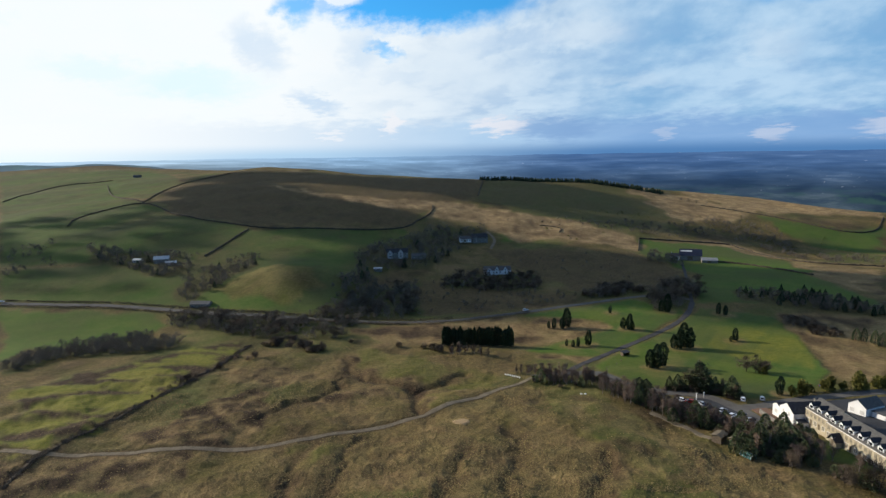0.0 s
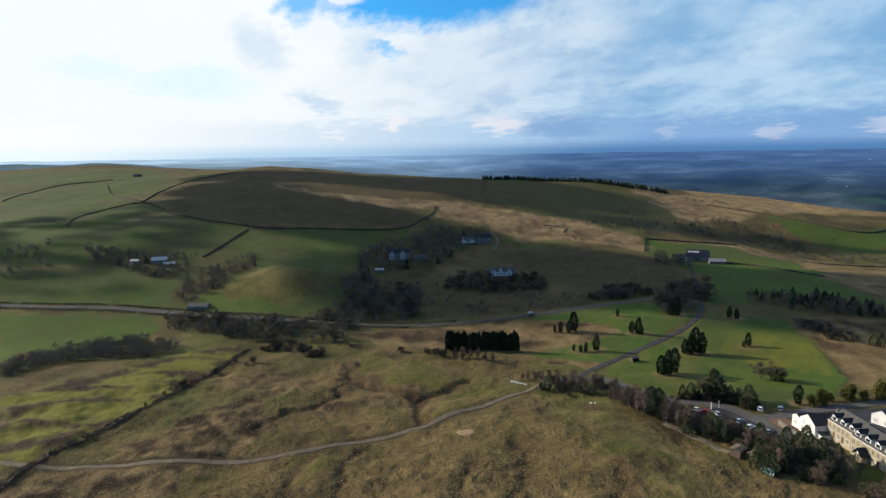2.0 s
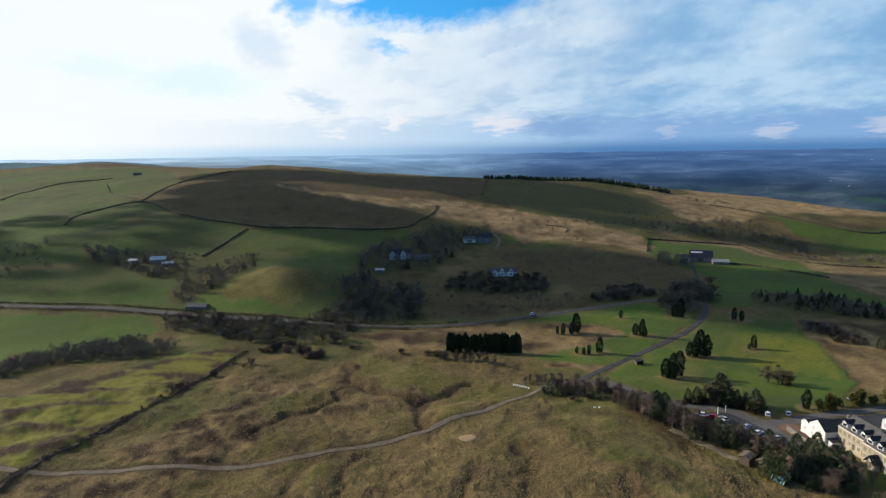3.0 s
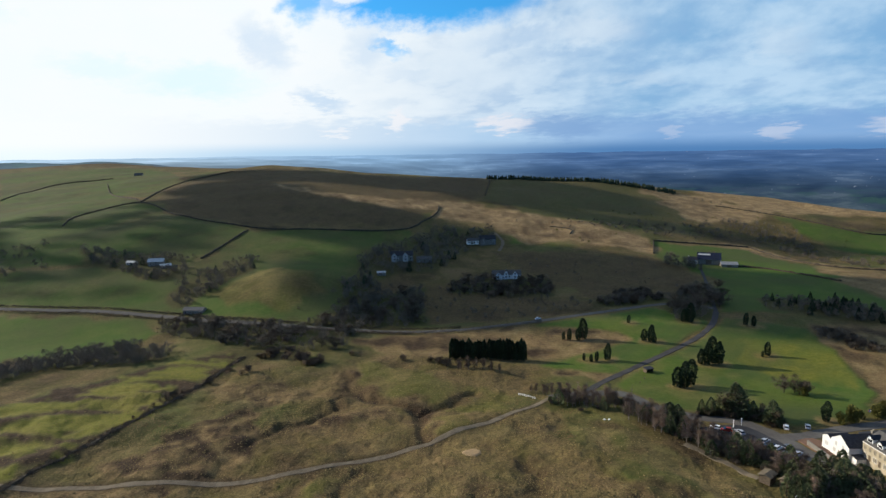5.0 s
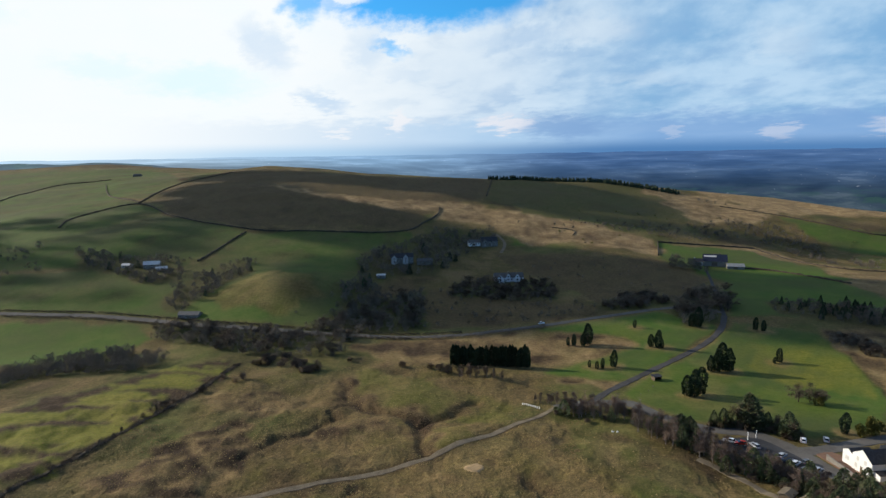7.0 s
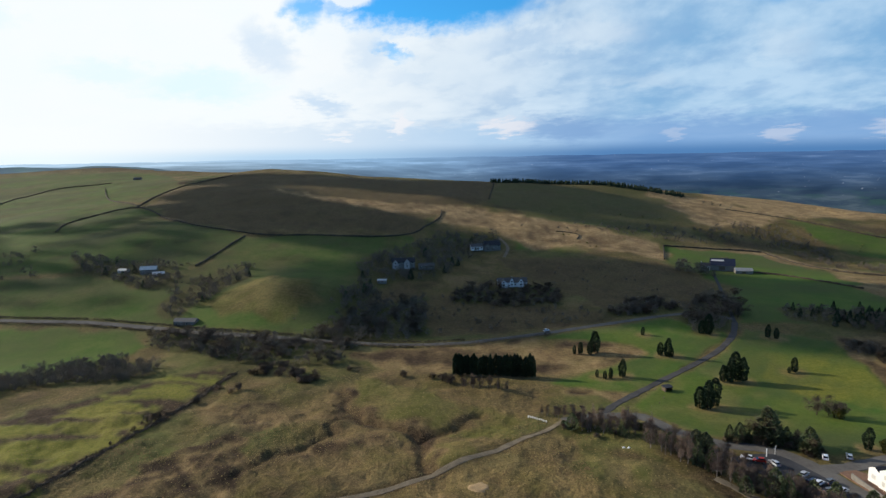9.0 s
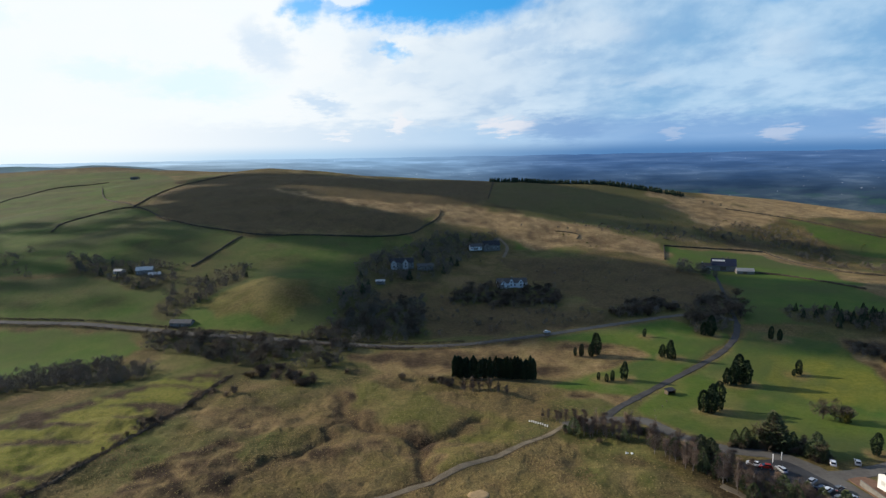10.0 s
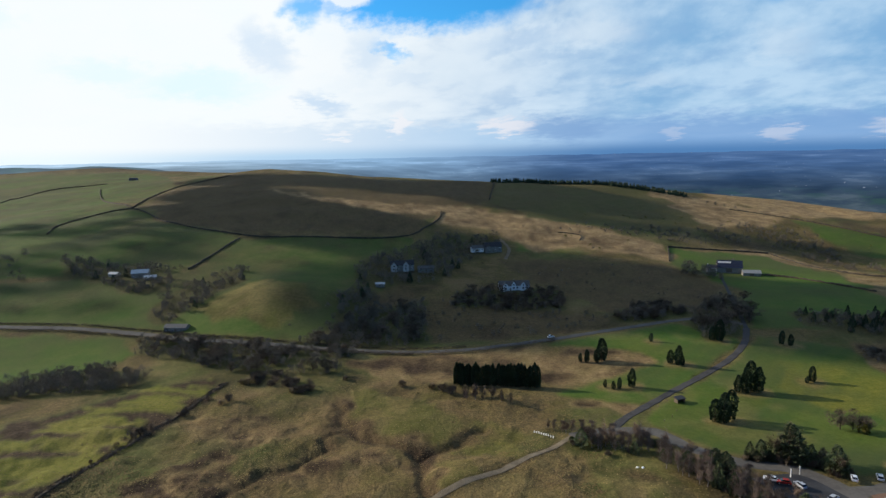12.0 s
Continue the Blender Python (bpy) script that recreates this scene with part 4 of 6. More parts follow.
def road(name, line, width, mat, label, lift=0.15, kind="structure", category="road"):
    """A strip of surfacing laid over the ground, with a crown and edges that go into the soil."""
    pts, way = along(line, 2.5)
    side = np.stack([way[:, 1], -way[:, 0]], -1)
    verts, faces = [], []
    for i, (p, s) in enumerate(zip(pts, side)):
        w = width / 2 * (1 + 0.08 * math.sin(i * 1.7) + 0.06 * math.sin(i * 0.61))
        for k, dz in ((-1.2, -0.35), (-1, 0), (0, 0.03), (1, 0), (1.2, -0.35)):
            q = p + s * w * k
            z = float(land(*q, False)) + rise(*q)
            verts.append((q[0], q[1], z + lift + dz))
        if i:
            b = 5 * i
            faces += [(b - 5 + k, b - 4 + k, b + 1 + k, b + k) for k in range(4)]
    return tagged(part(name, mesh_of(name, verts, [f[::-1] for f in faces], mat), None), label, category, kind=kind)


def rise(x, y):
    """The gentle part of the relief, without the tussocks."""
    return float(land(x, y) - land(x, y, False))


road("moor_track", MOOR_TRACK, 2.6, GRAVEL, "pale gravel track worn across the rough moor", 0.1)
road("valley_road", VALLEY_ROAD, 4.4, WORN_ASPHALT, "grey asphalt road along the foot of the hill")
road("farm_lane", FARM_LANE, 2.2, ASPHALT, "narrow dark lane climbing to the farm", 0.15)
road("golf_road", GOLF_ROAD, 3.3, DRIVE, "narrow asphalt drive between mown lawns")
road("main_road", MAIN_ROAD, 6.2, WORN_ASPHALT, "grey asphalt main road beside the car park", 0.2)
road("side_road", SIDE_ROAD, 5.5, WORN_ASPHALT, "grey asphalt side road past the terrace")
road("bank_track", BANK_TRACK, 2.6, GRAVEL, "pale gravel track on the edge of the moor", 0.15)
road("house_lane", HOUSE_LANE, 3.0, GRAVEL, "pale gravel lane up to the hillside house")


def paved(name, outline, mat, label, category, lift=0.3):
    """A paved area that follows the ground, with an edge that goes into the soil."""
    cx, cy = np.mean(outline, axis=0)
    rim = along(outline + outline[:1], 3.0)[0][:-1]
    n, levels = len(rim), 8
    verts = [(cx, cy, float(land(cx, cy)) + lift)]
    for k in range(1, levels + 2):
        for x, y in rim:
            q = min(k, levels) / levels * (1.02 if k > levels else 1)
            px, py = cx + (x - cx) * q, cy + (y - cy) * q
            verts.append((px, py, float(land(px, py)) + (lift if k <= levels else -0.3)))
    faces = [(0, 1 + i, 1 + (i + 1) % n) for i in range(n)]
    for k in range(levels):
        faces += [(1 + k * n + i, 1 + (k + 1) * n + i, 1 + (k + 1) * n + (i + 1) % n, 1 + k * n + (i + 1) % n) for i in range(n)]
    bm = bmesh.new()
    bm.from_mesh(mesh_of(name, verts, faces, mat))
    bmesh.ops.recalc_face_normals(bm, faces=bm.faces)
    tagged(part(name, bm, mat), label, category, kind="structure")


paved("car_park", CAR_PARK, ASPHALT, "grey asphalt car park beside the main road", "car park")
paved("yard", YARD, ASPHALT, "dark asphalt yard behind the stone terrace", "yard", 0.2)
paved("forecourt", FORECOURT, RED_PAVING, "red-brown paved forecourt beside the white house", "forecourt", 0.22)


def stone_wall(line, high, thick, label="dark dry stone wall between the fields", category="wall", mat=DRY_STONE):
    """A field wall: a ragged double-faced bank of stones along a line."""
    pts, way = along(line, 2.2)
    side = np.stack([way[:, 1], -way[:, 0]], -1)
    rng = random.Random(len(pts))
    verts, faces = [], []
    for i, (p, s) in enumerate(zip(pts, side)):
        p = p + s * rng.uniform(-0.15, 0.15)
        top = high * rng.uniform(0.55, 1.2)
        for k, h in ((-0.6, -0.5), (-0.5, top * 0.55), (-0.36, top), (0.3, top * rng.uniform(0.92, 1.05)), (0.5, top * 0.5), (0.6, -0.5)):
            q = p + s * thick * k
            verts.append((q[0], q[1], float(land(*p)) + h))
        if i:
            b = 6 * i
            faces += [(b - 6 + k, b + k, b + 1 + k, b - 5 + k) for k in range(5)]
    n = len(verts)
    faces += [tuple(range(6)), tuple(range(n - 1, n - 7, -1))]
    return tagged(part("field_wall", mesh_of("field_wall", verts, faces, mat), None), label, category, "field walls")


stone_wall(MOOR_WALL, 0.35, 1.4, "low dry stone wall overgrown with heather on the moor", mat=MOOR_STONE)
stone_wall(RUIN, 1.1, 1.2, "tumbled remains of an old stone sheepfold")
for line in (HILL_WALL, HILL_WALL_B, HILL_WALL_C, HILL_WALL_D, HILL_WALL_E, FIELD_WALL, FIELD_WALL_B, FIELD_WALL_C, FIELD_WALL_D):
    stone_wall(line, 1.2 + 0.0004 * line[0][1], 0.9 + 0.0003 * line[0][1])


# ---- broken cloud added out of view, between land and sun, to shade the hills ----
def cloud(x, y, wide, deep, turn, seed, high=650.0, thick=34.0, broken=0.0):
    """A heap of cumulus: billows over a flatter base, ragged at the rim; broken: small torn shreds over that share of
    its area.
    It is added out of view, sunward of the ground at x, y, which it shades."""
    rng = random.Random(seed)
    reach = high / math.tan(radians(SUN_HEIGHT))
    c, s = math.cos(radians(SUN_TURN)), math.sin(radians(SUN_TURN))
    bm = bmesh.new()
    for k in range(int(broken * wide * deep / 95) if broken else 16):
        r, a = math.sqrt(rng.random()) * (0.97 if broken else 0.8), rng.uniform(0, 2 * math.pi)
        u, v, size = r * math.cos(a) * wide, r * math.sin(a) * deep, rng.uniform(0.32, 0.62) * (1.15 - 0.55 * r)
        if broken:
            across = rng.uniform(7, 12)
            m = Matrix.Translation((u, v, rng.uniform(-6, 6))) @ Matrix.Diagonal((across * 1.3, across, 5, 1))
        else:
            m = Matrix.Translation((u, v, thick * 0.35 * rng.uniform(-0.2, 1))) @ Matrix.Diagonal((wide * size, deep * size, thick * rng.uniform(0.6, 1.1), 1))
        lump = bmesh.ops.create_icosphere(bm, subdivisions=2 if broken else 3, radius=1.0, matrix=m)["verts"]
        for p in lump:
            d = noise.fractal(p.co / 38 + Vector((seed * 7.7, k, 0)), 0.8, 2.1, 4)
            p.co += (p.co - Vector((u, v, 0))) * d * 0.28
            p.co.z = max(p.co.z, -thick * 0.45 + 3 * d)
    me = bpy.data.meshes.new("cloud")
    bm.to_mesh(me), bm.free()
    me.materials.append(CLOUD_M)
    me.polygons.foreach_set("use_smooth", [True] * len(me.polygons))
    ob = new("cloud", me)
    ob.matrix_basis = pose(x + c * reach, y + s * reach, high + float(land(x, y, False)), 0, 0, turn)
    tagged(ob, "grey-white cumulus cloud with a flat base, added out of view to shade the hills", "cloud", "cumulus clouds", "structure")


# unseen clouds, each set by the ground it shades; broken ones give half shade
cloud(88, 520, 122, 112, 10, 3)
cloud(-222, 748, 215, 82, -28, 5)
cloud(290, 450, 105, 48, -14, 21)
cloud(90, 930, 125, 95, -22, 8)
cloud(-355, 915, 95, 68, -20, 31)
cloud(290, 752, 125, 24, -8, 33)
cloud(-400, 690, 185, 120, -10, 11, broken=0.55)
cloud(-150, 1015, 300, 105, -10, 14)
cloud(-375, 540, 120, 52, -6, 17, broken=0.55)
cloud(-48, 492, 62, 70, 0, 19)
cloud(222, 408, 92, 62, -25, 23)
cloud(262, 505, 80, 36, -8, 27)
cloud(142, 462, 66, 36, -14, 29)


# ---- trees and shrubs ----
def tube(verts, faces, a, b, ra, rb, sides=5):
    """A tapered limb from a to b."""
    a, b = Vector(a), Vector(b)
    q = (b - a).to_track_quat("Z", "Y")
    base = len(verts)
    for p, r in ((a, ra), (b, rb)):
        for k in range(sides):
            t = 2 * math.pi * k / sides
            verts.append(p + q @ Vector((r * math.cos(t), r * math.sin(t), 0)))
    faces += [(base + k, base + (k + 1) % sides, base + sides + (k + 1) % sides, base + sides + k) for k in range(sides)]


def spray(verts, faces, at, way, size, rng, thin=1.0):
    """One leafy spray: a bent, pointed blade of foliage."""
    way = Vector(way).normalized()
    flat = way.orthogonal()
    flat.rotate(Matrix.Rotation(rng.uniform(0, 6.28), 3, way))
    n = way.cross(flat)
    b = len(verts)
    w = size * thin * rng.uniform(0.35, 0.6)
    verts += [at, at + way * size * 0.5 + flat * w + n * size * 0.12, at + way * size * rng.uniform(0.9, 1.2), at + way * size * 0.45 - flat * w + n * size * 0.12]
    faces.append((b, b + 1, b + 2, b + 3))


def evergreen(seed, wide, count, drop, mat, name, label, shape):
    """An evergreen 10 m high: trunk, and a crown of sprays whose outline follows shape(height 0..1)."""
    rng = random.Random(seed)
    ob = thing(name, label, "tree", 0, 0, z=0.0)
    v, f = [], []
    lean = Vector((rng.uniform(-0.3, 0.3), rng.uniform(-0.3, 0.3), 0))
    for k in range(4):
        tube(v, f, lean * k / 4 + Vector((0, 0, 2.3 * k - 0.4)), lean * (k + 1) / 4 + Vector((0, 0, 2.3 * (k + 1) - 0.4)), 0.22 - 0.05 * k, 0.17 - 0.05 * k, 6)
    part("trunk", mesh_of("trunk", v, f, BARK), None, ob)
    v, f = [], []
    lobes = [(rng.uniform(0, 6.28), rng.uniform(0.1, 0.9), rng.uniform(-0.28, 0.22)) for _ in range(9)]
    for _ in range(count):
        h = rng.random() ** 0.9
        a = rng.uniform(0, 2 * math.pi)
        r = shape(h) * wide
        for la, lh, k in lobes:
            r *= 1 + k * math.exp(-((h - lh) / 0.16) ** 2) * max(0.0, math.cos(a - la))
        r *= rng.uniform(0.5, 1.02) ** 0.5
        at = Vector((r * math.cos(a), r * math.sin(a), 0.35 + 9.3 * h)) + lean * h
        spray(v, f, at - Vector((math.cos(a), math.sin(a), 0)) * 0.3, (math.cos(a), math.sin(a), drop + rng.uniform(-0.35, 0.45)), rng.uniform(0.4, 0.8) * (1.15 - 0.4 * h), rng)
    part("crown", mesh_of("crown", v, f, mat), None, ob)
    return ob


def twig(verts, faces, at, way, length, wide):
    """A thin forked twig."""
    side = way.orthogonal().normalized() * wide
    for turn in (-0.35, 0.4):
        tip = at + (way + side.normalized() * turn).normalized() * length
        verts += [at - side, at + side, tip]
        faces.append((len(verts) - 3, len(verts) - 2, len(verts) - 1))


def heaps_of(rng, count, reach, low, high):
    """Lobes of a crown: centre and radius."""
    return [(Vector((rng.gauss(0, reach), rng.gauss(0, reach), rng.uniform(low, high))), rng.uniform(1.2, 2.3)) for _ in range(count)]


def bare_tree(seed, bark, label, reach=1.6, twigs=1500, wide=0.032, low=3.4, rise_up=0.4, twig_mat=None):
    """A leafless winter tree 10 m high: trunk, limbs that reach into the lobes of the crown, and a haze of fine twigs."""
    rng = random.Random(seed)
    ob = thing("bare_tree", label, "tree", 0, 0, z=0.0)
    lobes = heaps_of(rng, 13, reach, low * 0.7, 8.4)
    if rise_up > 1:
        lobes = [(Vector((c.x * (1.25 - c.z / 11), c.y * (1.25 - c.z / 11), c.z)), r * 0.7) for c, r in lobes]
    v, f = [], []
    fork = Vector((rng.uniform(-0.2, 0.2), rng.uniform(-0.2, 0.2), low * 0.75))
    tube(v, f, (0, 0, -0.4), fork, 0.2, 0.14, 6)
    tube(v, f, fork, fork + Vector((rng.uniform(-0.5, 0.5), rng.uniform(-0.5, 0.5), 8.6 - fork.z)), 0.14, 0.03, 5)
    for c, r in lobes:
        start = Vector((fork.x, fork.y, max(fork.z * 0.8, c.z - rng.uniform(1.5, 3.0)))) if rise_up > 1 else fork + Vector((0, 0, rng.uniform(0, 1.6)))
        bend = start.lerp(c, 0.55) + Vector((0, 0, -0.3))
        tube(v, f, start, bend, 0.09, 0.06, 4), tube(v, f, bend, c, 0.06, 0.03, 4)
        for _ in range(4):
            tube(v, f, bend.lerp(c, rng.random()), c + Vector((rng.gauss(0, 0.7), rng.gauss(0, 0.7), rng.gauss(0.4, 0.7))) * r * 0.5, 0.035, 0.012, 3)
    part("trunk", mesh_of("trunk", v, f, bark), None, ob)
    v, f = [], []
    for _ in range(twigs):
        c, r = rng.choice(lobes)
        d = Vector((rng.gauss(0, 1), rng.gauss(0, 1), rng.gauss(0.25, 0.9))).normalized()
        twig(v, f, c + d * r * rng.random() ** 0.6 * 0.8, (d + Vector((rng.gauss(0, 0.5), rng.gauss(0, 0.5), rise_up))).normalized(), rng.uniform(0.5, 1.3), wide)
    part("crown", mesh_of("crown", v, f, twig_mat or TWIGS), None, ob)
    return ob


def shrub(seed, mat, label, count=420, bare=False, leaf=1.0):
    """A rounded bush 10 units high with a broken outline."""
    rng = random.Random(seed)
    ob = thing("shrub", label, "shrub", 0, 0, z=0.0)
    v, f = [], []
    for k in range(6):
        tube(v, f, (0, 0, -0.3), (rng.uniform(-2.5, 2.5), rng.uniform(-2.5, 2.5), rng.uniform(3, 6)), 0.22, 0.08, 4)
    part("stem", mesh_of("stem", v, f, BARK), None, ob)
    v, f = [], []
    heaps = [(rng.uniform(-3.0, 3.0), rng.uniform(-3.0, 3.0), rng.uniform(2.0, 6.5), rng.uniform(1.8, 3.4)) for _ in range(7)]
    for _ in range(count):
        x, y, z, r = rng.choice(heaps)
        d = Vector((rng.gauss(0, 1), rng.gauss(0, 1), rng.gauss(0.2, 1))).normalized()
        at = Vector((x, y, z)) + d * r * rng.uniform(0.4, 1.0)
        at.z = max(at.z, 0.2)
        if bare:
            twig(v, f, at, (d + Vector((rng.gauss(0, 0.4), rng.gauss(0, 0.4), 0.5))).normalized(), rng.uniform(1.0, 2.4), 0.10)
        else:
            spray(v, f, at, d + Vector((0, 0, 0.3)), rng.uniform(0.8, 1.7) * leaf, rng)
    part("foliage", mesh_of("foliage", v, f, mat), None, ob)
    return ob


def plant(kinds, spots, seed, low=0.9, high=1.1, group="", fat=1.0):
    """Sets copies of the kinds of tree at the spots (x, y, height), and drops the first of each into the last free spots."""
    rng = random.Random(seed)
    for x, y, tall in spots:
        ob = kinds[rng.randrange(len(kinds))]
        s = tall / 10 * rng.uniform(low, high)
        w = s * rng.uniform(0.9, 1.15) * fat
        m = pose(x, y, float(land(x, y)) - 0.1, 0, 0, rng.uniform(0, 360)) @ Matrix.Diagonal((w, w, s, 1))
        if ob.get("set"):
            copy_thing(ob, m @ Matrix.Diagonal((1 / ob.scale[0], 1 / ob.scale[1], 1 / ob.scale[2], 1)))
        else:
            ob.matrix_basis = m
            ob["set"] = 1
            tagged(ob, group=group)


def fill(outline, count, seed, low, high):
    """Random spots inside an outline, with heights."""
    rng = random.Random(seed)
    xs, ys = [p[0] for p in outline], [p[1] for p in outline]
    spots = []
    for _ in range(count * 40):
        if len(spots) == count:
            break
        x, y = rng.uniform(min(xs), max(xs)), rng.uniform(min(ys), max(ys))
        if inside(np.array([x]), np.array([y]), outline)[0] and min(away_from(np.array([x]), np.array([y]), r)[0] for r in (VALLEY_ROAD, GOLF_ROAD, MAIN_ROAD, HOUSE_LANE)) > 4.5 \
                and min(math.hypot(x - h[0], y - h[1]) for h in HOMES) > 11:
            spots.append((x, y, rng.uniform(low, high)))
    return spots


def column(h):
    return max(0.05, 0.62 + 0.95 * h if h < 0.4 else math.sqrt(max(0.0, 1 - ((h - 0.4) / 0.61) ** 2)))


def spire(h):
    return max(0.05, (0.85 + 0.5 * h if h < 0.3 else 1.0) if h < 0.72 else 1.0 - ((h - 0.72) / 0.29) ** 1.5)


def cone(h):
    return max(0.05, min(1.0, 0.5 + 4 * h) * (1.05 - h))


def loose(h):
    return max(0.1, math.sin(math.pi * min(1, 0.28 + 0.70 * h)) ** 0.75)


HOMES = [FARM_L, FARM_L2, FARM_L3, SHED_L, HOUSE_B, HOUSE_B2, HOUSE_B3, HOUSE_C, HOUSE_D, FARM_R, FARM_R2]
cypresses = [evergreen(k, 2.1, 900, 0.9, NEEDLES, "cypress", "dark green columnar cypress on the mown lawn", column) for k in range(4)]
row_trees = [evergreen(20 + k, 1.25, 900, 1.1, NEEDLES, "conifer", "dark green conifer in a dense planted row", spire) for k in range(3)]
pines = [evergreen(40 + k, 2.6, 620, 0.25, PINE_NEEDLES, "pine", "dull green pine beside the road", loose) for k in range(4)]
spruces = [evergreen(60 + k, 2.3, 600, -0.1, NEEDLES, "spruce", "dark green spruce in the valley", cone) for k in range(3)]
bare = [bare_tree(80 + k, BARK, "leafless brown winter tree in the valley") for k in range(5)]
birches = [bare_tree(100 + k, PALE_BARK, "leafless birch with a pale trunk at the moor's edge", 0.75, 900, 0.020, 3.0, 1.1, BIRCH_TWIGS) for k in range(3)]
shrubs = [shrub(120 + k, SHRUB_LEAVES, "yellow-green evergreen shrub beside the grass", 1000, leaf=0.7) for k in range(3)]
dark_shrubs = [shrub(130 + k, DARK_LEAVES, "dense dark green evergreen bush by the car park", 1300, leaf=0.62) for k in range(3)]
scrub = [shrub(140 + k, TWIGS, "leafless brown scrub bush on rough ground", 800, True) for k in range(3)]

rng = random.Random(5)
(ax, ay), (bx, by) = ROW
line_spots = [(ax + (bx - ax) * (k + 0.5) / 26 + rng.uniform(-0.3, 0.3), ay + (by - ay) * (k + 0.5) / 26 + rng.uniform(-0.6, 0.6), rng.uniform(10.6, 12.2) if k not in (12,) else 8.6) for k in range(26)]
plant(row_trees, line_spots, 1, 0.97, 1.03, "planted row of conifers", 1.0)
plant(cypresses, CYPRESSES, 2, 0.98, 1.05, "cypresses on the lawn")
plant(pines, [(x, y, 0.72 * h) for x, y, h in PINES[::2]] + ROADSIDE[:3] + ROADSIDE[9:16], 3, 0.85, 1.1, "pines by the road", 0.95)
plant(bare, [(x, y, 0.95 * h) for x, y, h in ROADSIDE[16:]], 93, 0.95, 1.1, "bare trees on the lawn", 1.2)
plant(pines, ROADSIDE[3:9:2] + [(x + 2, y + 1, 0.55 * h) for x, y, h in ROADSIDE[3:9]], 35, 0.85, 1.05, "pines by the road", 1.15)
plant(bare, [(x, y, 0.95 * h) for x, y, h in ROADSIDE[4:9:2]] + [(106, 259, 11), (110, 260, 12), (103, 261, 7)], 38, 0.9, 1.1, "bare trees by the road", 0.8)
plant(dark_shrubs, [(x - 1, y - 1, 0.45 * h) for x, y, h in ROADSIDE[:9]] + [(x + 2, y - 0.5, 0.4 * h) for x, y, h in ROADSIDE[:9]], 39, 0.8, 1.2, "dark bushes", 1.2)
plant(pines, [(x + 1.5, y + 2, 0.6 * h) for x, y, h in PINES[5:]] + [(x - 1.5, y - 2, 0.5 * h) for x, y, h in PINES[7:16]], 34, 0.8, 1.15, "pines by the road", 1.1)
plant(birches, BARE_NEAR + [(x + 1, y - 1, 0.7 * h) for x, y, h in PINES[1::2]] + [(x - 2, y + 1.5, 0.8 * h) for x, y, h in BARE_NEAR[:19:2]], 4, 0.9, 1.2, "birches by the moor")
plant(shrubs, [q for q in SHRUBS if q[0] > 0], 5, 0.95, 1.1, "shrubs", 0.7)
plant(scrub, [(x, y, 0.9 * h) for x, y, h in SHRUBS if x < 0], 92, 0.95, 1.1, "scrub bushes", 1.0)
plant(scrub, [(x + 1.5, y - 1, 0.42 * h) for x, y, h in ROADSIDE[:12]] + [(x - 2, y - 1.5, 0.35 * h) for x, y, h in ROADSIDE[:12]], 37, 0.9, 1.2, "scrub bushes", 1.2)
plant(dark_shrubs, [(x, y, 0.6 * h) for x, y, h in GARDEN[::3]], 36, 0.9, 1.1, "shrubs")
plant(scrub, HEDGE_BUSH + GARDEN[1:8:3], 6, 0.9, 1.2, "scrub bushes")
plant(bare, fill(WOOD_A, 60, 7, 5, 9) + fill(WOOD_N, 12, 9, 3, 5) + fill(WOOD_H, 26, 14, 5, 9) + fill(WOOD_D, 50, 10, 4, 7) + fill(WOOD_G, 20, 13, 4, 6),
      17, 0.9, 1.2, "valley woodland", 1.35)
plant(scrub, fill(WOOD_D, 36, 21, 3, 5) + fill(WOOD_L, 22, 22, 2, 4) + fill(WOOD_N, 26, 23, 2, 4.5)
      + fill(WOOD_G, 26, 24, 3, 5), 26, 0.9, 1.2, "scrub", 1.3)
plant(spruces, fill(WOOD_I, 34, 28, 5, 7.5) + fill(WOOD_E, 6, 29, 5, 8) + fill(WOOD_F, 5, 30, 5, 7) + fill(WOOD_C, 10, 31, 6, 9) + fill(WOOD_M, 12, 32, 5, 8), 33, 0.9, 1.1, "spruces", 1.3)

plant(bare, [(1, 329, 6), (5, 325, 7), (9, 323, 6), (13, 321, 6.5), (17, 318, 5.5), (21, 315, 5)], 96, 0.9, 1.1, "bare trees by the row", 0.75)
plant(birches, fill(TREELINE, 34, 70, 6, 9.5), 71, 0.9, 1.15, "birches by the moor", 1.05)
plant(bare, fill(TREELINE, 9, 72, 4, 7), 73, 0.9, 1.15, "bare trees by the moor", 1.0)
plant(scrub, fill(TREELINE, 14, 74, 1.4, 2.8) + fill(PARK_EDGE, 12, 75, 2, 4), 76, 0.9, 1.2, "scrub bushes", 1.3)
plant(pines, [(79, 246, 10.5), (81, 243, 9.5), (77, 244, 8), (90, 216, 9)] + fill(TREELINE, 7, 77, 5, 8), 78, 0.9, 1.1, "pines by the road", 1.25)
plant(dark_shrubs, fill(THICKET, 26, 79, 2.6, 5) + fill(PARK_EDGE, 14, 80, 2.5, 4.5) + fill(TREELINE, 12, 81, 2, 4), 82, 0.9, 1.2, "dark bushes", 1.1)
plant(pines, [(104, 199, 9), (108, 202, 10), (112, 199, 11), (115, 195, 10), (117, 191, 9), (119, 197, 8), (110, 194, 11), (106, 190, 9), (97, 222, 6), (101, 216, 7), (104, 211, 8)], 94, 0.9, 1.1, "pines by the road", 1.2)
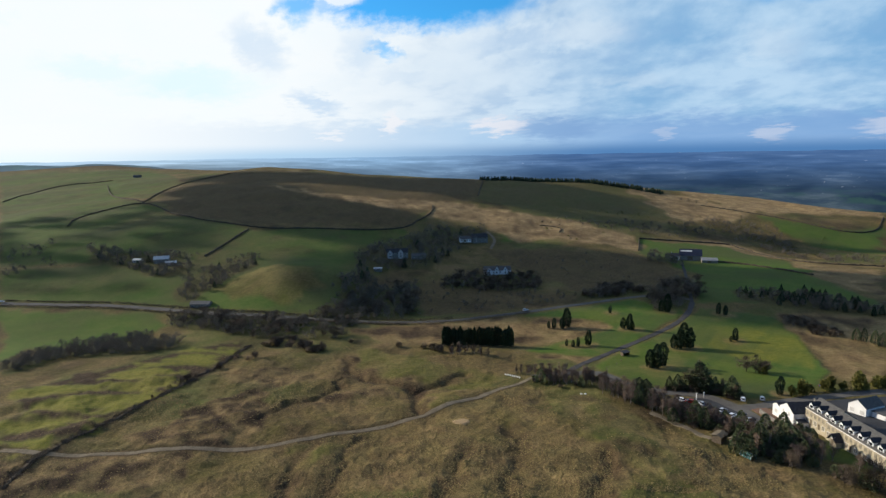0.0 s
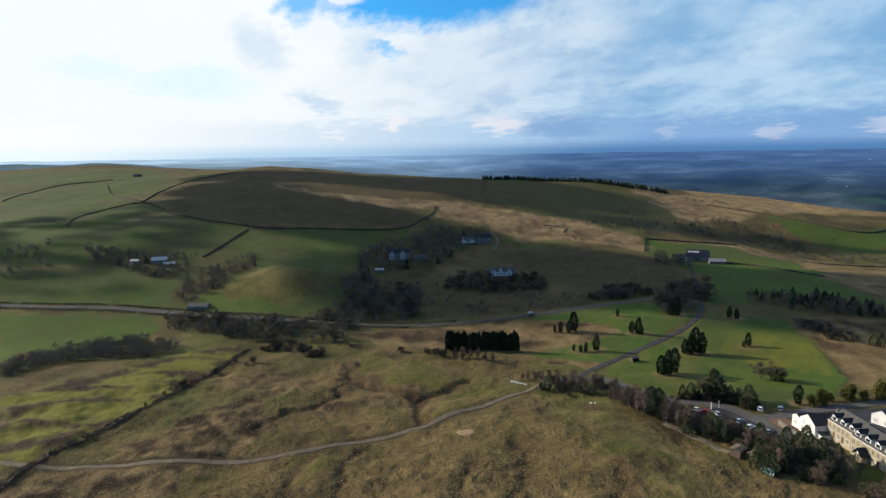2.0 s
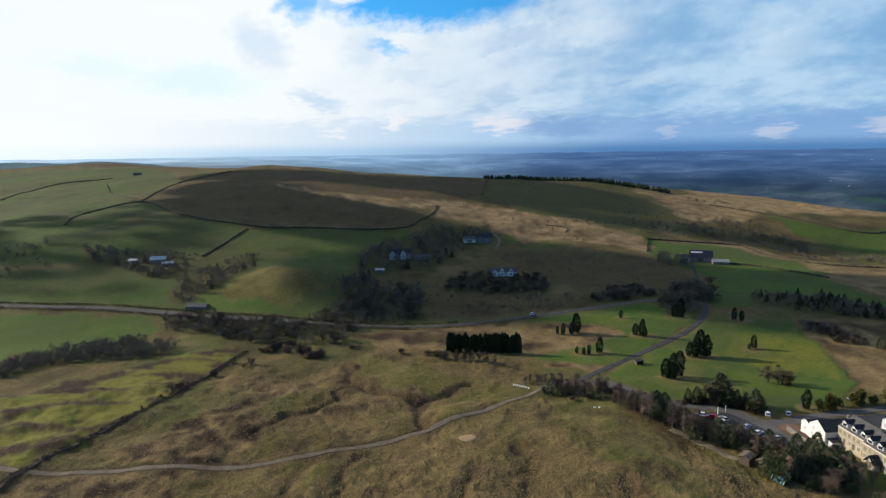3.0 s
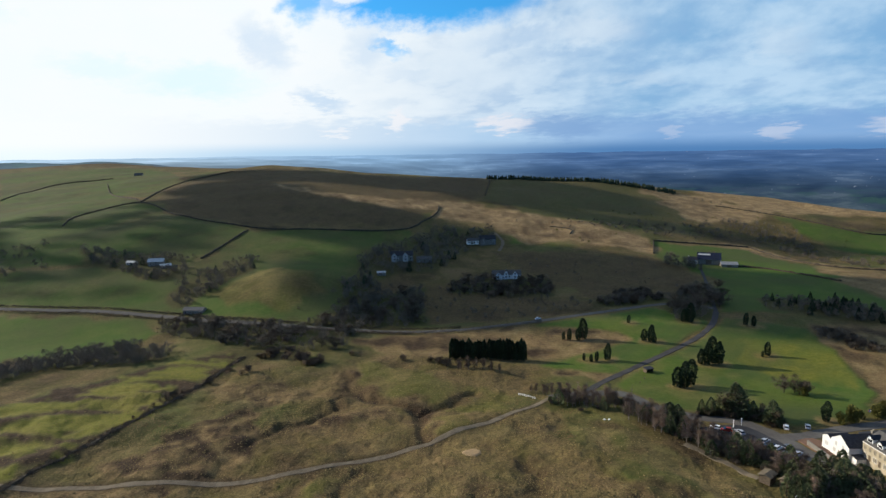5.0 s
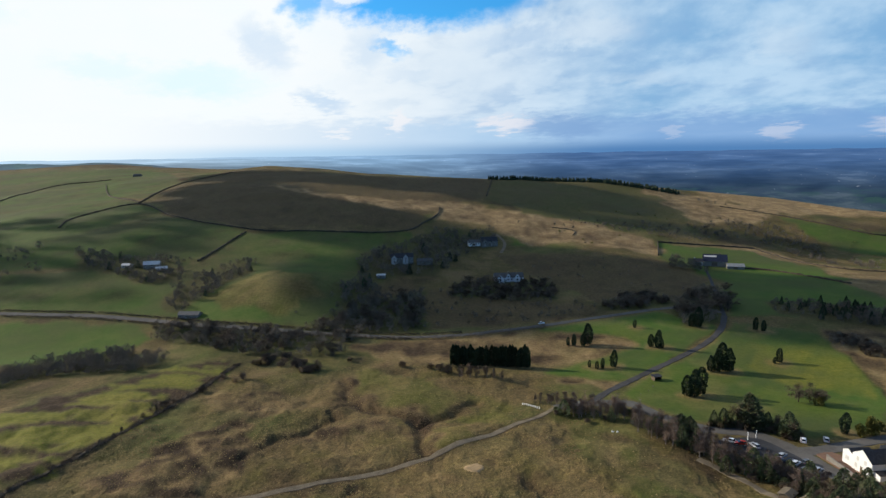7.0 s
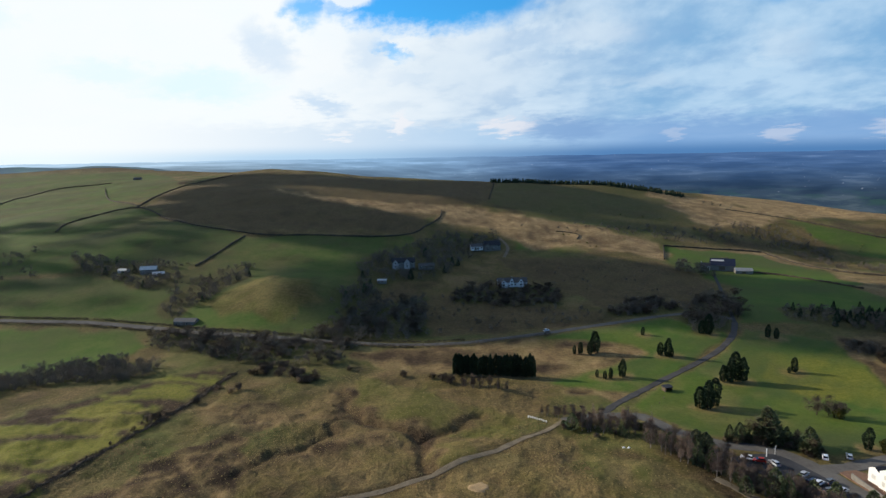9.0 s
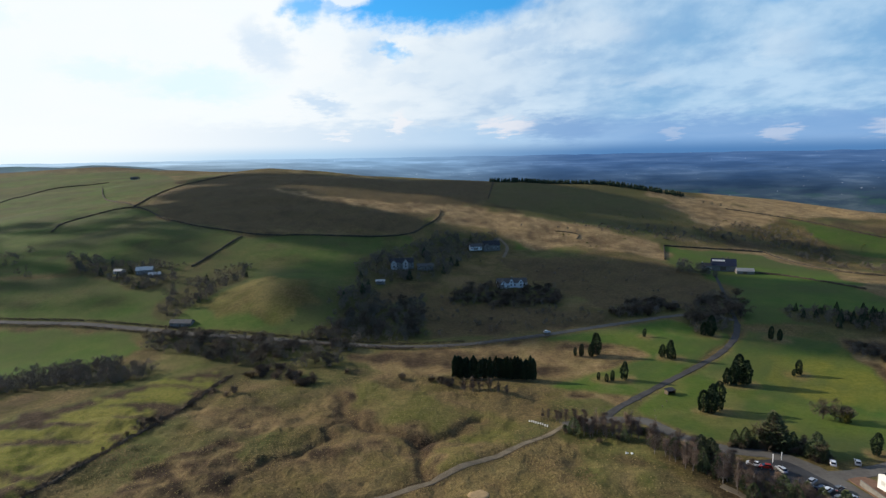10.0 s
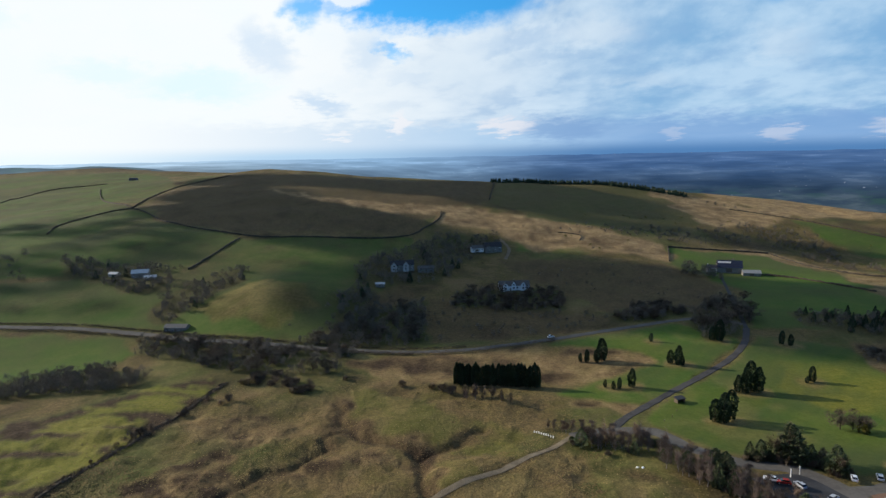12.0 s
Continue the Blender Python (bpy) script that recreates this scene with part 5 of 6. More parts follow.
plant(birches, [(121, 186, 8), (116, 184, 9), (124, 178, 8), (95, 229, 7), (91, 237, 7), (88, 243, 8), (98, 218, 8), (106, 207, 9)], 95, 0.9, 1.1, "birches by the moor", 1.1)
plant(birches, fill(THICKET, 16, 83, 6, 9.5) + fill(PARK_EDGE, 10, 84, 6, 9), 85, 0.9, 1.1, "birches by the moor", 1.2)
plant(bare, fill(THICKET, 6, 89, 5, 8), 90, 0.9, 1.1, "bare trees by the moor")


def mesh_from_arrays(name, verts, faces, mat):
    """A mesh of triangles from arrays."""
    me = bpy.data.meshes.new(name)
    me.vertices.add(len(verts))
    me.vertices.foreach_set("co", np.asarray(verts, np.float32).ravel())
    me.loops.add(faces.size)
    me.loops.foreach_set("vertex_index", faces.astype(np.int32).ravel())
    me.polygons.add(len(faces))
    me.polygons.foreach_set("loop_start", np.arange(0, faces.size, 3, dtype=np.int32))
    me.materials.append(mat)
    me.update(calc_edges=True)
    return me


def woodland(spots, label, twigs=520):
    """Distant leafless woodland and scrub, too far off to count: trunks and masses of fine twigs in one mesh."""
    r = np.random.RandomState(len(spots))
    spots = np.array(spots)
    n = len(spots)
    k = spots[:, 2] / 10
    base = np.stack([spots[:, 0], spots[:, 1], land(spots[:, 0], spots[:, 1]) - 0.3], -1)
    lobe = np.stack([r.randn(n, 12) * 2.0, r.randn(n, 12) * 2.0, r.uniform(1.2, 8.2, (n, 12))], -1)
    lobe[..., :2] *= (1.15 - np.abs(lobe[..., 2:] - 4.5) / 8)
    size = r.uniform(1.2, 2.2, (n, 12))
    pick = r.randint(0, 12, (n, twigs))
    tree = np.arange(n)[:, None]
    way = r.randn(n, twigs, 3) * (1, 1, 0.9) + (0, 0, 0.25)
    way /= np.linalg.norm(way, axis=-1, keepdims=True)
    at = lobe[tree, pick] + way * (size[tree, pick] * r.rand(n, twigs) ** 0.6 * 0.85)[..., None]
    grow = way * 0.6 + r.randn(n, twigs, 3) * 0.4 + (0, 0, 0.6)
    grow /= np.linalg.norm(grow, axis=-1, keepdims=True)
    side = np.cross(grow, r.randn(n, twigs, 3))
    side *= 0.085 / np.maximum(np.linalg.norm(side, axis=-1, keepdims=True), 1e-6)
    tip = at + grow * r.uniform(0.9, 2.0, (n, twigs, 1))
    tri = np.stack([at - side, at + side, tip], 2) * k[:, None, None, None] + base[:, None, None, :]
    # trunks: three-sided, tapered
    turn = np.array([0, 2.094, 4.189])
    foot = np.stack([np.cos(turn), np.sin(turn), 0 * turn], -1)[None] * (0.18 * k)[:, None, None] + base[:, None]
    top = base + np.stack([0 * k, 0 * k, 7.0 * k], -1)
    stem = np.stack([np.stack([foot[:, i], foot[:, (i + 1) % 3], top], 1) for i in range(3)], 1)
    verts = np.concatenate([tri.reshape(-1, 3), stem.reshape(-1, 3)])
    tagged(new("woodland", mesh_from_arrays("woodland", verts, np.arange(len(verts)).reshape(-1, 3), WINTER_WOOD)), label, "woodland", kind="stuff")


woodland(fill(WOOD_A, 330, 7, 4, 8) + fill(WOOD_B, 230, 8, 4, 8), "leafless brown woodland along the valley stream", 420)
woodland(fill(WOOD_C, 230, 40, 5, 9) + fill(WOOD_E, 110, 41, 5, 8) + fill(WOOD_F, 90, 42, 4, 8) + fill(WOOD_O, 26, 43, 5, 8), "leafless grey-brown woodland round the hillside houses", 400)
woodland(fill(WOOD_J, 130, 44, 3, 7) + fill(WOOD_K, 36, 45, 4, 8) + fill(WOOD_I, 70, 46, 4, 7) + fill(WOOD_M, 20, 47, 4, 7), "leafless brown scrub and trees across the upper fields")


woodland(fill(WOOD_P, 110, 48, 1.8, 4.5) + fill(WOOD_Q, 30, 49, 1.5, 3.5) + CREST_BUSH, "leafless brown scrub on the slope above the valley road")
woodland(fill(SPUR_WOOD, 70, 86, 3.5, 7) + fill(SCRUB_A, 110, 87, 2, 4.5) + fill(SCRUB_B, 70, 88, 2.5, 5.5), "dark leafless scrub on the hillside")
woodland(fill(WOOD_D, 120, 180, 3, 5.5) + fill(WOOD_G, 60, 181, 3.5, 6) + fill(WOOD_H, 90, 182, 4, 7) + fill(WOOD_L, 30, 183, 2.5, 4.5), "dense dark leafless thicket above the valley road", 420)
woodland([(x, y, h * 1.05) for x, y, h in FARM_TREES for _ in (0, 1)], "dark leafless trees sheltering the farmyard")


def hill_scrub(count):
    """Scattered gorse and heather bushes over the hillside, uncounted."""
    r = random.Random(61)
    v, f = [], []
    while count:
        x, y = r.uniform(120, 480), r.uniform(660, 830)
        if value_noise(np.array([x / 70]), np.array([y / 70]), 140)[0] < r.uniform(-0.2, 0.9):
            continue
        count -= 1
        base, size = Vector((x, y, float(land(x, y)) - 0.1)), r.uniform(0.6, 1.7)
        for _ in range(22):
            d = Vector((r.gauss(0, 1), r.gauss(0, 1), abs(r.gauss(0.3, 0.7)))).normalized()
            twig(v, f, base + d * size * r.uniform(0.2, 0.8), (d + Vector((0, 0, 0.4))).normalized(), size * r.uniform(0.4, 0.9), 0.2 * size)
    tagged(new("hill_scrub", mesh_of("hill_scrub", v, f, SHRUB_LEAVES)), "scattered gorse and heather bushes on the hillside", "scrub", kind="stuff")


hill_scrub(90)


def hedge(line, tall, offset, seed, label, gaps=0.12):
    """A ragged field hedge beside a line."""
    r = random.Random(seed)
    v, f = [], []
    pts, way = along(line, 1.3)
    for p, w in zip(pts, way):
        if r.random() < gaps:
            continue
        q = p + np.array([w[1], -w[0]]) * (offset + r.uniform(-0.5, 0.5))
        base = Vector((q[0], q[1], float(land(*q)) - 0.1))
        h = tall * r.uniform(0.6, 1.25)
        for _ in range(26):
            at = base + Vector((r.gauss(0, 0.6), r.gauss(0, 0.6), h * r.random() ** 0.8 * 0.8))
            twig(v, f, at, Vector((r.gauss(0, 0.6), r.gauss(0, 0.6), 0.7)).normalized(), r.uniform(0.4, 0.9), 0.07)
    tagged(new("hedge", mesh_of("hedge", v, f, TWIGS)), label, "hedge", kind="stuff")


hedge(VALLEY_ROAD[:8], 1.7, 4.6, 51, "ragged leafless hedge along the valley road")
hedge(VALLEY_ROAD[:9], 1.5, -4.6, 52, "ragged leafless hedge on the hill side of the road")
hedge(VALLEY_ROAD[5:11], 2.4, 4.4, 53, "dense leafless hedge beside the valley road", 0.0)
hedge(MOOR_WALL, 0.8, 0.9, 54, "heather and low scrub along the moor wall", 0.2)
hedge(MOOR_WALL, 0.7, -0.8, 55, "heather on the far side of the moor wall", 0.3)


def far_wood():
    """The plantation on the ridge: a mass of small spruces, too far off to count."""
    v, f = [], []
    r = random.Random(77)
    for x, y, tall in fill(RIDGE_WOOD, 420, 78, 5, 8):
        z = float(land(x, y)) - 0.5
        for k in range(7):
            h, w = tall * (0.1 + 0.13 * k), 2.6 * (1 - 0.13 * k)
            a = r.uniform(0, 6)
            b = len(v)
            v += [(x + w * math.cos(a + 1.257 * i), y + w * math.sin(a + 1.257 * i), z + h - 0.8 * (i % 2)) for i in range(5)] + [(x, y, z + h + tall * 0.17)]
            f += [(b + i, b + (i + 1) % 5, b + 5) for i in range(5)]
        tube(v, f, (x, y, z - 1), (x, y, z + tall * 0.4), 0.3, 0.15, 4)
    tagged(new("far_wood", mesh_of("far_wood", v, f, NEEDLES)), "dark conifer plantation along the ridge", "woodland", kind="stuff")


far_wood()


# ---- houses, barns and the terrace ----
def roof_slabs(w, d, eave, ridge, over=0.35, thick=0.18):
    """Two slopes over a house whose ridge runs along x; the front eave is at y = 0."""
    rise_, run = ridge - eave, d / 2
    k = rise_ / run
    pts = [(-over, eave - over * k), (run, ridge), (d + over, eave - over * k)]
    bm = bmesh.new()
    ring = [(y, z + 0.02) for y, z in pts] + [(y, z + thick) for y, z in pts[::-1]]
    ends = [[bm.verts.new((x, y, z)) for y, z in ring] for x in (-over, w + over)]
    bm.faces.new(ends[0]), bm.faces.new(ends[1][::-1])
    for i in range(6):
        bm.faces.new((ends[0][i], ends[1][i], ends[1][(i + 1) % 6], ends[0][(i + 1) % 6]))
    bmesh.ops.recalc_face_normals(bm, faces=bm.faces)
    return bm


def shell(w, d, eave, ridge, foot=-1.0):
    """Walls with gable ends, ridge along x."""
    bm = bmesh.new()
    ring = [(0, foot), (0, eave), (d / 2, ridge), (d, eave), (d, foot)]
    ends = [[bm.verts.new((x, y, z)) for y, z in ring] for x in (0, w)]
    bm.faces.new(ends[0]), bm.faces.new(ends[1][::-1])
    for i in range(5):
        bm.faces.new((ends[0][i], ends[1][i], ends[1][(i + 1) % 5], ends[0][(i + 1) % 5]))
    bmesh.ops.recalc_face_normals(bm, faces=bm.faces)
    return bm


def move(bm, m):
    bmesh.ops.transform(bm, matrix=m, verts=bm.verts)
    return bm


def window(parent, x, z, w, h, y=0.0, turn=None, frame_mat=None, pane_mat=None):
    """A framed window on the front wall: frame, sill and a dark pane set back in it."""
    t = turn or Matrix.Identity(4)
    bars = boxes((x - 0.08, y - 0.07, z - 0.08, x + w + 0.08, y + 0.05, z), (x - 0.08, y - 0.05, z + h, x + w + 0.08, y + 0.05, z + h + 0.08),
                 (x - 0.08, y - 0.05, z, x, y + 0.05, z + h), (x + w, y - 0.05, z, x + w + 0.08, y + 0.05, z + h), (x + w / 2 - 0.03, y - 0.04, z, x + w / 2 + 0.03, y + 0.05, z + h))
    ob = part("window", move(bars, t), frame_mat or WHITE_PAINT, parent)
    part("pane", move(boxes((x, y - 0.015, z, x + w, y + 0.04, z + h)), t), pane_mat or GLASS, ob)
    return ob


def door(parent, x, w=0.95, h=2.05, y=0.0, mat=None, turn=None):
    t = turn or Matrix.Identity(4)
    part("door", move(boxes((x, y - 0.05, 0.0, x + w, y + 0.05, h), bevel=0.02), t), mat or TIMBER, parent)


def chimney(parent, x, y, z, mat):
    bm = boxes((x - 0.35, y - 0.45, z - 1.2, x + 0.35, y + 0.45, z + 1.0), (x - 0.42, y - 0.52, z + 0.85, x + 0.42, y + 0.52, z + 1.0))
    ob = part("chimney", bm, mat, parent)
    for k in (-0.2, 0.2):
        bm = bmesh.new()
        bmesh.ops.create_cone(bm, cap_ends=True, segments=8, radius1=0.14, radius2=0.11, depth=0.45, matrix=Matrix.Translation((x, y + k, z + 1.2)))
        part("chimney_pot", bm, SANDSTONE, ob)


def wing(parent, x, w, eave, ridge, out, back, wall, roof, pane=True):
    """A gabled wing that stands out from the front wall, its ridge towards the viewer's side."""
    m = pose(x, back, 0, 0, 0, -90)
    part("wing_wall", move(shell(back + out, w, eave, ridge), m), wall, parent)
    part("wing_roof", move(roof_slabs(back + out, w, eave, ridge, 0.25), m), roof, parent)
    if pane:
        window(parent, x + w / 2 - 0.7, 0.9, 1.4, 1.3, -out)
        if ridge > 5:
            window(parent, x + w / 2 - 0.55, 3.4, 1.1, 1.2, -out)


def house(name, label, at, turn, w, d, eave, ridge, wall, roof, wings=(), chimneys=(), doors=(0.5,), storeys=1, category="house", sink=0.0, bays=3):
    x, y = at
    ob = thing(name, label, category, x, y, turn, float(land(x, y, False)) - sink)
    part("wall", shell(w, d, eave, ridge), wall, ob)
    part("roof", roof_slabs(w, d, eave, ridge), roof, ob)
    taken = [(a - 0.6, a + b + 0.2) for a, b, *_ in wings]
    for s in range(storeys):
        for k in range(bays):
            wx = w * (k + 0.5) / bays - 0.6
            if not any(a < wx < b for a, b in taken) and not (s == 0 and any(abs(wx + 0.6 - w * q) < 1.3 for q in doors)):
                window(ob, wx, 0.9 + 2.6 * s, 1.2, 1.25)
    for q in doors:
        if not any(a < w * q < b for a, b in taken):
            door(ob, w * q - 0.45)
    for a in wings:
        wing(ob, *a, wall, roof)
    for q in chimneys:
        chimney(ob, w * q, d / 2, ridge, wall if wall is not WHITE_PAINT else GREY_STONE)
    return ob


# the farm on the left flank of the valley, under the trees
house("farmhouse", "pale-roofed stone farmhouse among dark trees", (FARM_L[0] - 7, FARM_L[1]), 12, 13, 7, 4.6, 7.0, GREY_STONE, PALE_SHEET, chimneys=(0.1, 0.9), storeys=2)
house("farm_shed", "small white farm shed beside the trees", (FARM_L2[0] - 4, FARM_L2[1]), -10, 8, 5, 2.8, 4.0, RENDERED, PALE_SHEET, category="shed", bays=2)
house("farm_shed", "low pale-roofed farm shed in the yard", (FARM_L3[0] - 2, FARM_L3[1] - 4), 30, 9, 6, 3.0, 4.4, GREY_STONE, PALE_SHEET, category="shed", bays=2)
house("roadside_shed", "long grey shed with a pale sheet roof beside the road", (SHED_L[0] - 7, SHED_L[1] - 2), -5, 15, 6, 2.9, 4.6, GREY_STONE, SHEET, category="shed", bays=4)
# houses on the shaded hillside
house("gabled_house", "stone house with two white gables and a slate roof", (HOUSE_B[0] - 8, HOUSE_B[1] - 3), 8, 20, 8, 5.0, 8.0, GREY_STONE, SLATE, ((0.5, 4.6, 4.8, 7.4, 1.5, 3.5), (10.5, 4.8, 5.0, 7.8, 1.5, 3.5)), (0.4, 0.95), storeys=2, bays=5)
for ob in [o for o in bpy.data.objects if o.name.startswith("wing_wall")]:
    ob.data.materials.clear(), ob.data.materials.append(RENDERED)
house("outbuilding", "low stone outbuilding with a pale slate roof", (HOUSE_B2[0] - 3, HOUSE_B2[1] - 5), 4, 14, 6, 2.6, 4.6, GREY_STONE, SLATE_PALE, category="outbuilding")
house("garden_shed", "small white-roofed garden shed below the house", (HOUSE_B3[0] - 3, HOUSE_B3[1]), 0, 7, 4, 1.7, 2.6, GREY_STONE, PALE_SHEET, category="shed", bays=2)
house("white_bungalow", "long white bungalow with gabled wings above dark scrub", (HOUSE_C[0] - 11, HOUSE_C[1] - 3), 3, 24, 9, 3.2, 6.2, WHITE_PAINT, SLATE_PALE, ((1.0, 6.5, 3.0, 5.6, 3.5, 4.5), (9.5, 3.2, 4.4, 6.8, 0.8, 4.5), (16.5, 4.2, 3.6, 6.4, 1.6, 4.5)), (0.5,), bays=6)
house("hill_house", "grey stone house with a dark slate roof on the hillside", (HOUSE_D[0] + 2, HOUSE_D[1] - 2), 10, 17, 9, 5.2, 8.8, GREY_STONE, SLATE, ((1.0, 5.0, 4.8, 7.4, 1.2, 4.0),), (0.05, 0.95), storeys=2, bays=4)
house("hill_cottage", "low white cottage beside the hillside house", (HOUSE_D[0] - 11, HOUSE_D[1] - 3), 10, 12, 7, 3.0, 5.4, WHITE_PAINT, SLATE_PALE, chimneys=(0.1,), bays=4)


def barn(name, label, at, turn, w, d, eave, ridge, wall, roof, strip=False):
    ob = thing(name, label, "barn", at[0], at[1], turn, float(land(*at, False)))
    part("wall", shell(w, d, eave, ridge), wall, ob)
    top = part("roof", roof_slabs(w, d, eave, ridge, 0.4, 0.12), roof, ob)
    k = math.atan2(ridge - eave, d / 2)
    for i in range(int(w / 1.2)):
        rib = move(boxes((0, 0, 0, 0.06, math.hypot(ridge - eave, d / 2), 0.05)), pose(0.3 + i * 1.2, 0, eave + 0.13, math.degrees(k)))
        part("roof_rib", rib, roof, top)
    if strip:
        part("skylight_strip", move(boxes((0.6, 5.2, 0.0, w * 0.55, 7.2, 0.09)), pose(0, 0, eave + 0.16, math.degrees(k))), PALE_SHEET, top, "white translucent skylight strip")
    part("barn_door", boxes((w * 0.35, -0.08, 0, w * 0.6, 0.06, eave - 0.8), bevel=0.03), TIMBER, ob)
    return ob


barn("barn", "large dark blue-grey sheet barn with a white roof strip", (FARM_R[0] - 6, FARM_R[1] - 2), -20, 20, 15, 4.2, 9.4, GREY_STONE, BLUE_SHEET, True)
barn("barn", "low pale-roofed barn beside the farmyard", (FARM_R2[0] + 1, FARM_R2[1] - 2), -14, 14, 8, 2.4, 4.4, GREY_STONE, GREY_SHEET)
house("farm_cottage", "small white farm cottage by the dark barn", (FARM_R[0] - 15, FARM_R[1] - 2), -15, 8, 6, 3.4, 5.8, RENDERED, SLATE, chimneys=(0.1,))
barn("barn", "distant stone field barn on the upper pasture", (BARN_FAR[0] - 8, BARN_FAR[1]), 10, 15, 9, 4, 7, GREY_STONE, SLATE_PALE)


# the white house at the road junction: a bright gable end towards the car park
def white_house():
    ob = thing("white_house", "white-painted gabled house with a slate roof at the junction", "house", 125.0, 223.7, -86, -1.9)
    m = pose(0, 0, 0, 0, 0, 90) @ Matrix.Translation((0, -8.2, 0))
    part("wall", move(shell(13, 8.2, 4.9, 7.6), m), WHITE_PAINT, ob)
    part("roof", move(roof_slabs(13, 8.2, 4.9, 7.6, 0.12), m), SLATE, ob)
    low = pose(0, 0, 0, 0, 0, 90) @ Matrix.Translation((0.4, 0.02, 0))
    part("lower_wall", move(shell(7, 4.6, 3.6, 4.8), low), WHITE_PAINT, ob)
    part("lower_roof", move(roof_slabs(7, 4.6, 3.6, 4.8, 0.1), low), SLATE, ob)
    part("lean_to", boxes((8.3, 1.0, -1, 10.6, 4.5, 2.4)), WHITE_PAINT, ob)
    part("lean_to_roof", move(boxes((-0.1, -0.2, 0, 2.6, 3.9, 0.12)), pose(8.25, 0.9, 2.75, 0, 8)), SLATE, ob)
    for x, z, w in ((1.4, 0.9, 0.9), (5.6, 0.9, 0.9), (2.0, 3.3, 0.8), (5.2, 3.3, 0.8)):
        window(ob, x, z, w, 1.2, frame_mat=PALE_SHEET, pane_mat=WASHED_PANE)
    window(ob, -3.2, 1.0, 1.4, 1.2, 0.4, frame_mat=PALE_SHEET, pane_mat=WASHED_PANE)
    door(ob, 3.6)
    chimney(ob, 4.1, 11.0, 7.6, GREY_STONE)
    part("garden_wall", boxes((-6, -4.0, -0.8, 9.5, -3.7, 0.9), (-6, -4.06, 0.9, 9.5, -3.64, 1.0)), GREY_STONE, ob)


white_house()


def white_bungalow_b():
    ob = thing("white_bungalow", "white bungalow with a grey slate roof behind the terrace", "house", 154.0, 228.0, -70, float(land(156, 224, False)) - 0.2)
    m = pose(0, 0, 0, 0, 0, 90) @ Matrix.Translation((0, -7.0, 0))
    part("wall", move(shell(10, 7.0, 3.6, 6.0), m), WHITE_PAINT, ob)
    part("roof", move(roof_slabs(10, 7.0, 3.6, 6.0, 0.2), m), SLATE_PALE, ob)
    part("annexe_wall", boxes((7.4, 2.5, -1, 12.5, 9, 2.6)), WHITE_PAINT, ob)
    part("annexe_roof", boxes((7.3, 2.3, 2.6, 12.7, 9.2, 2.85)), SLATE_PALE, ob)
    for x in (0.9, 4.8):
        window(ob, x, 0.9, 1.5, 1.3, frame_mat=PALE_SHEET, pane_mat=WASHED_PANE)


white_bungalow_b()


def terrace():
    """A row of stone terraced houses with a white dormer on each slate roof. The first is built, the rest are copies."""
    turn, wide, deep, eave, ridge = -84.5, 4.0, 10.5, 5.4, 8.8
    first = thing("terraced_house", "stone terraced house with a white dormer on its slate roof", "house", 0, 0, z=0.0, group="terraced houses")
    part("wall", shell(wide, deep, eave, ridge, -2.5), SANDSTONE, first)
    k = (ridge - eave) / (deep / 2)
    part("roof", roof_slabs(wide - 0.02, deep, eave, ridge, 0.0), SLATE_PALE, first)
    part("gutter", boxes((0, -0.32, eave - 0.12, wide, -0.14, eave + 0.02)), WHITE_PAINT, first)
    y0, w0 = 0.6, 2.3
    x0 = (wide - w0) / 2
    base = eave + y0 * k + 0.1
    dormer = part("dormer", move(shell(3.0, w0, base + 1.5, base + 2.5, base - 0.4), pose(x0, y0 + 3.0, 0, 0, 0, -90)), WHITE_PAINT, first, "white-painted dormer with a small gable")
    part("dormer_roof", move(roof_slabs(3.4, w0, base + 1.5, base + 2.5, 0.16, 0.1), pose(x0, y0 + 3.1, 0, 0, 0, -90)), SLATE, dormer)
    part("dormer_pane", boxes((x0 + 0.35, y0 - 0.02, base + 0.2, x0 + w0 - 0.35, y0 + 0.05, base + 1.1)), GLASS, dormer)
    window(first, 0.5, 3.2, 1.1, 1.4, frame_mat=SANDSTONE, pane_mat=TAN_PANE), window(first, 2.5, 3.2, 1.0, 1.4, frame_mat=SANDSTONE, pane_mat=TAN_PANE), window(first, 0.5, 0.7, 1.4, 1.5, pane_mat=TAN_PANE)
    door(first, 2.6)
    way = Vector((math.cos(radians(turn)), math.sin(radians(turn))))
    spots = []
    for i in range(12):
        step = 0.0 if i < 3 else -1.1
        p = Vector((129.9, 215.6)) + way * (wide * i) + Vector((-way.y, way.x)) * step
        spots.append(pose(p.x, p.y, 0.15, 0, 0, turn))
    for m in spots[1:]:
        copy_thing(first, m)
    first.matrix_basis = spots[0]
    porch = thing("porch", "small stone porch under a steep slate gable on the terrace", "porch", 130.2, 199.0, turn, 0.15)
    part("wall", move(shell(2.2, 2.8, 2.4, 4.0), pose(0.2, 0.0, 0, 0, 0, -90)), SANDSTONE, porch)
    part("gable_board", move(boxes((0.6, -2.27, 2.3, 2.6, -2.21, 3.3)), Matrix.Identity(4)), WHITE_PAINT, porch, "white-painted gable board")
    part("roof", move(roof_slabs(2.8, 2.8, 2.4, 4.2, 0.55), pose(0.2, 0.3, 0, 0, 0, -90)), SLATE, porch)
    door(porch, 1.1, 1.0, 2.1, -2.22)


terrace()


# ---- vehicles and roadside things ----
def paint(name, colour):
    return material(name, colour, 0.25, 0.05, 2.0, specular=0.6)


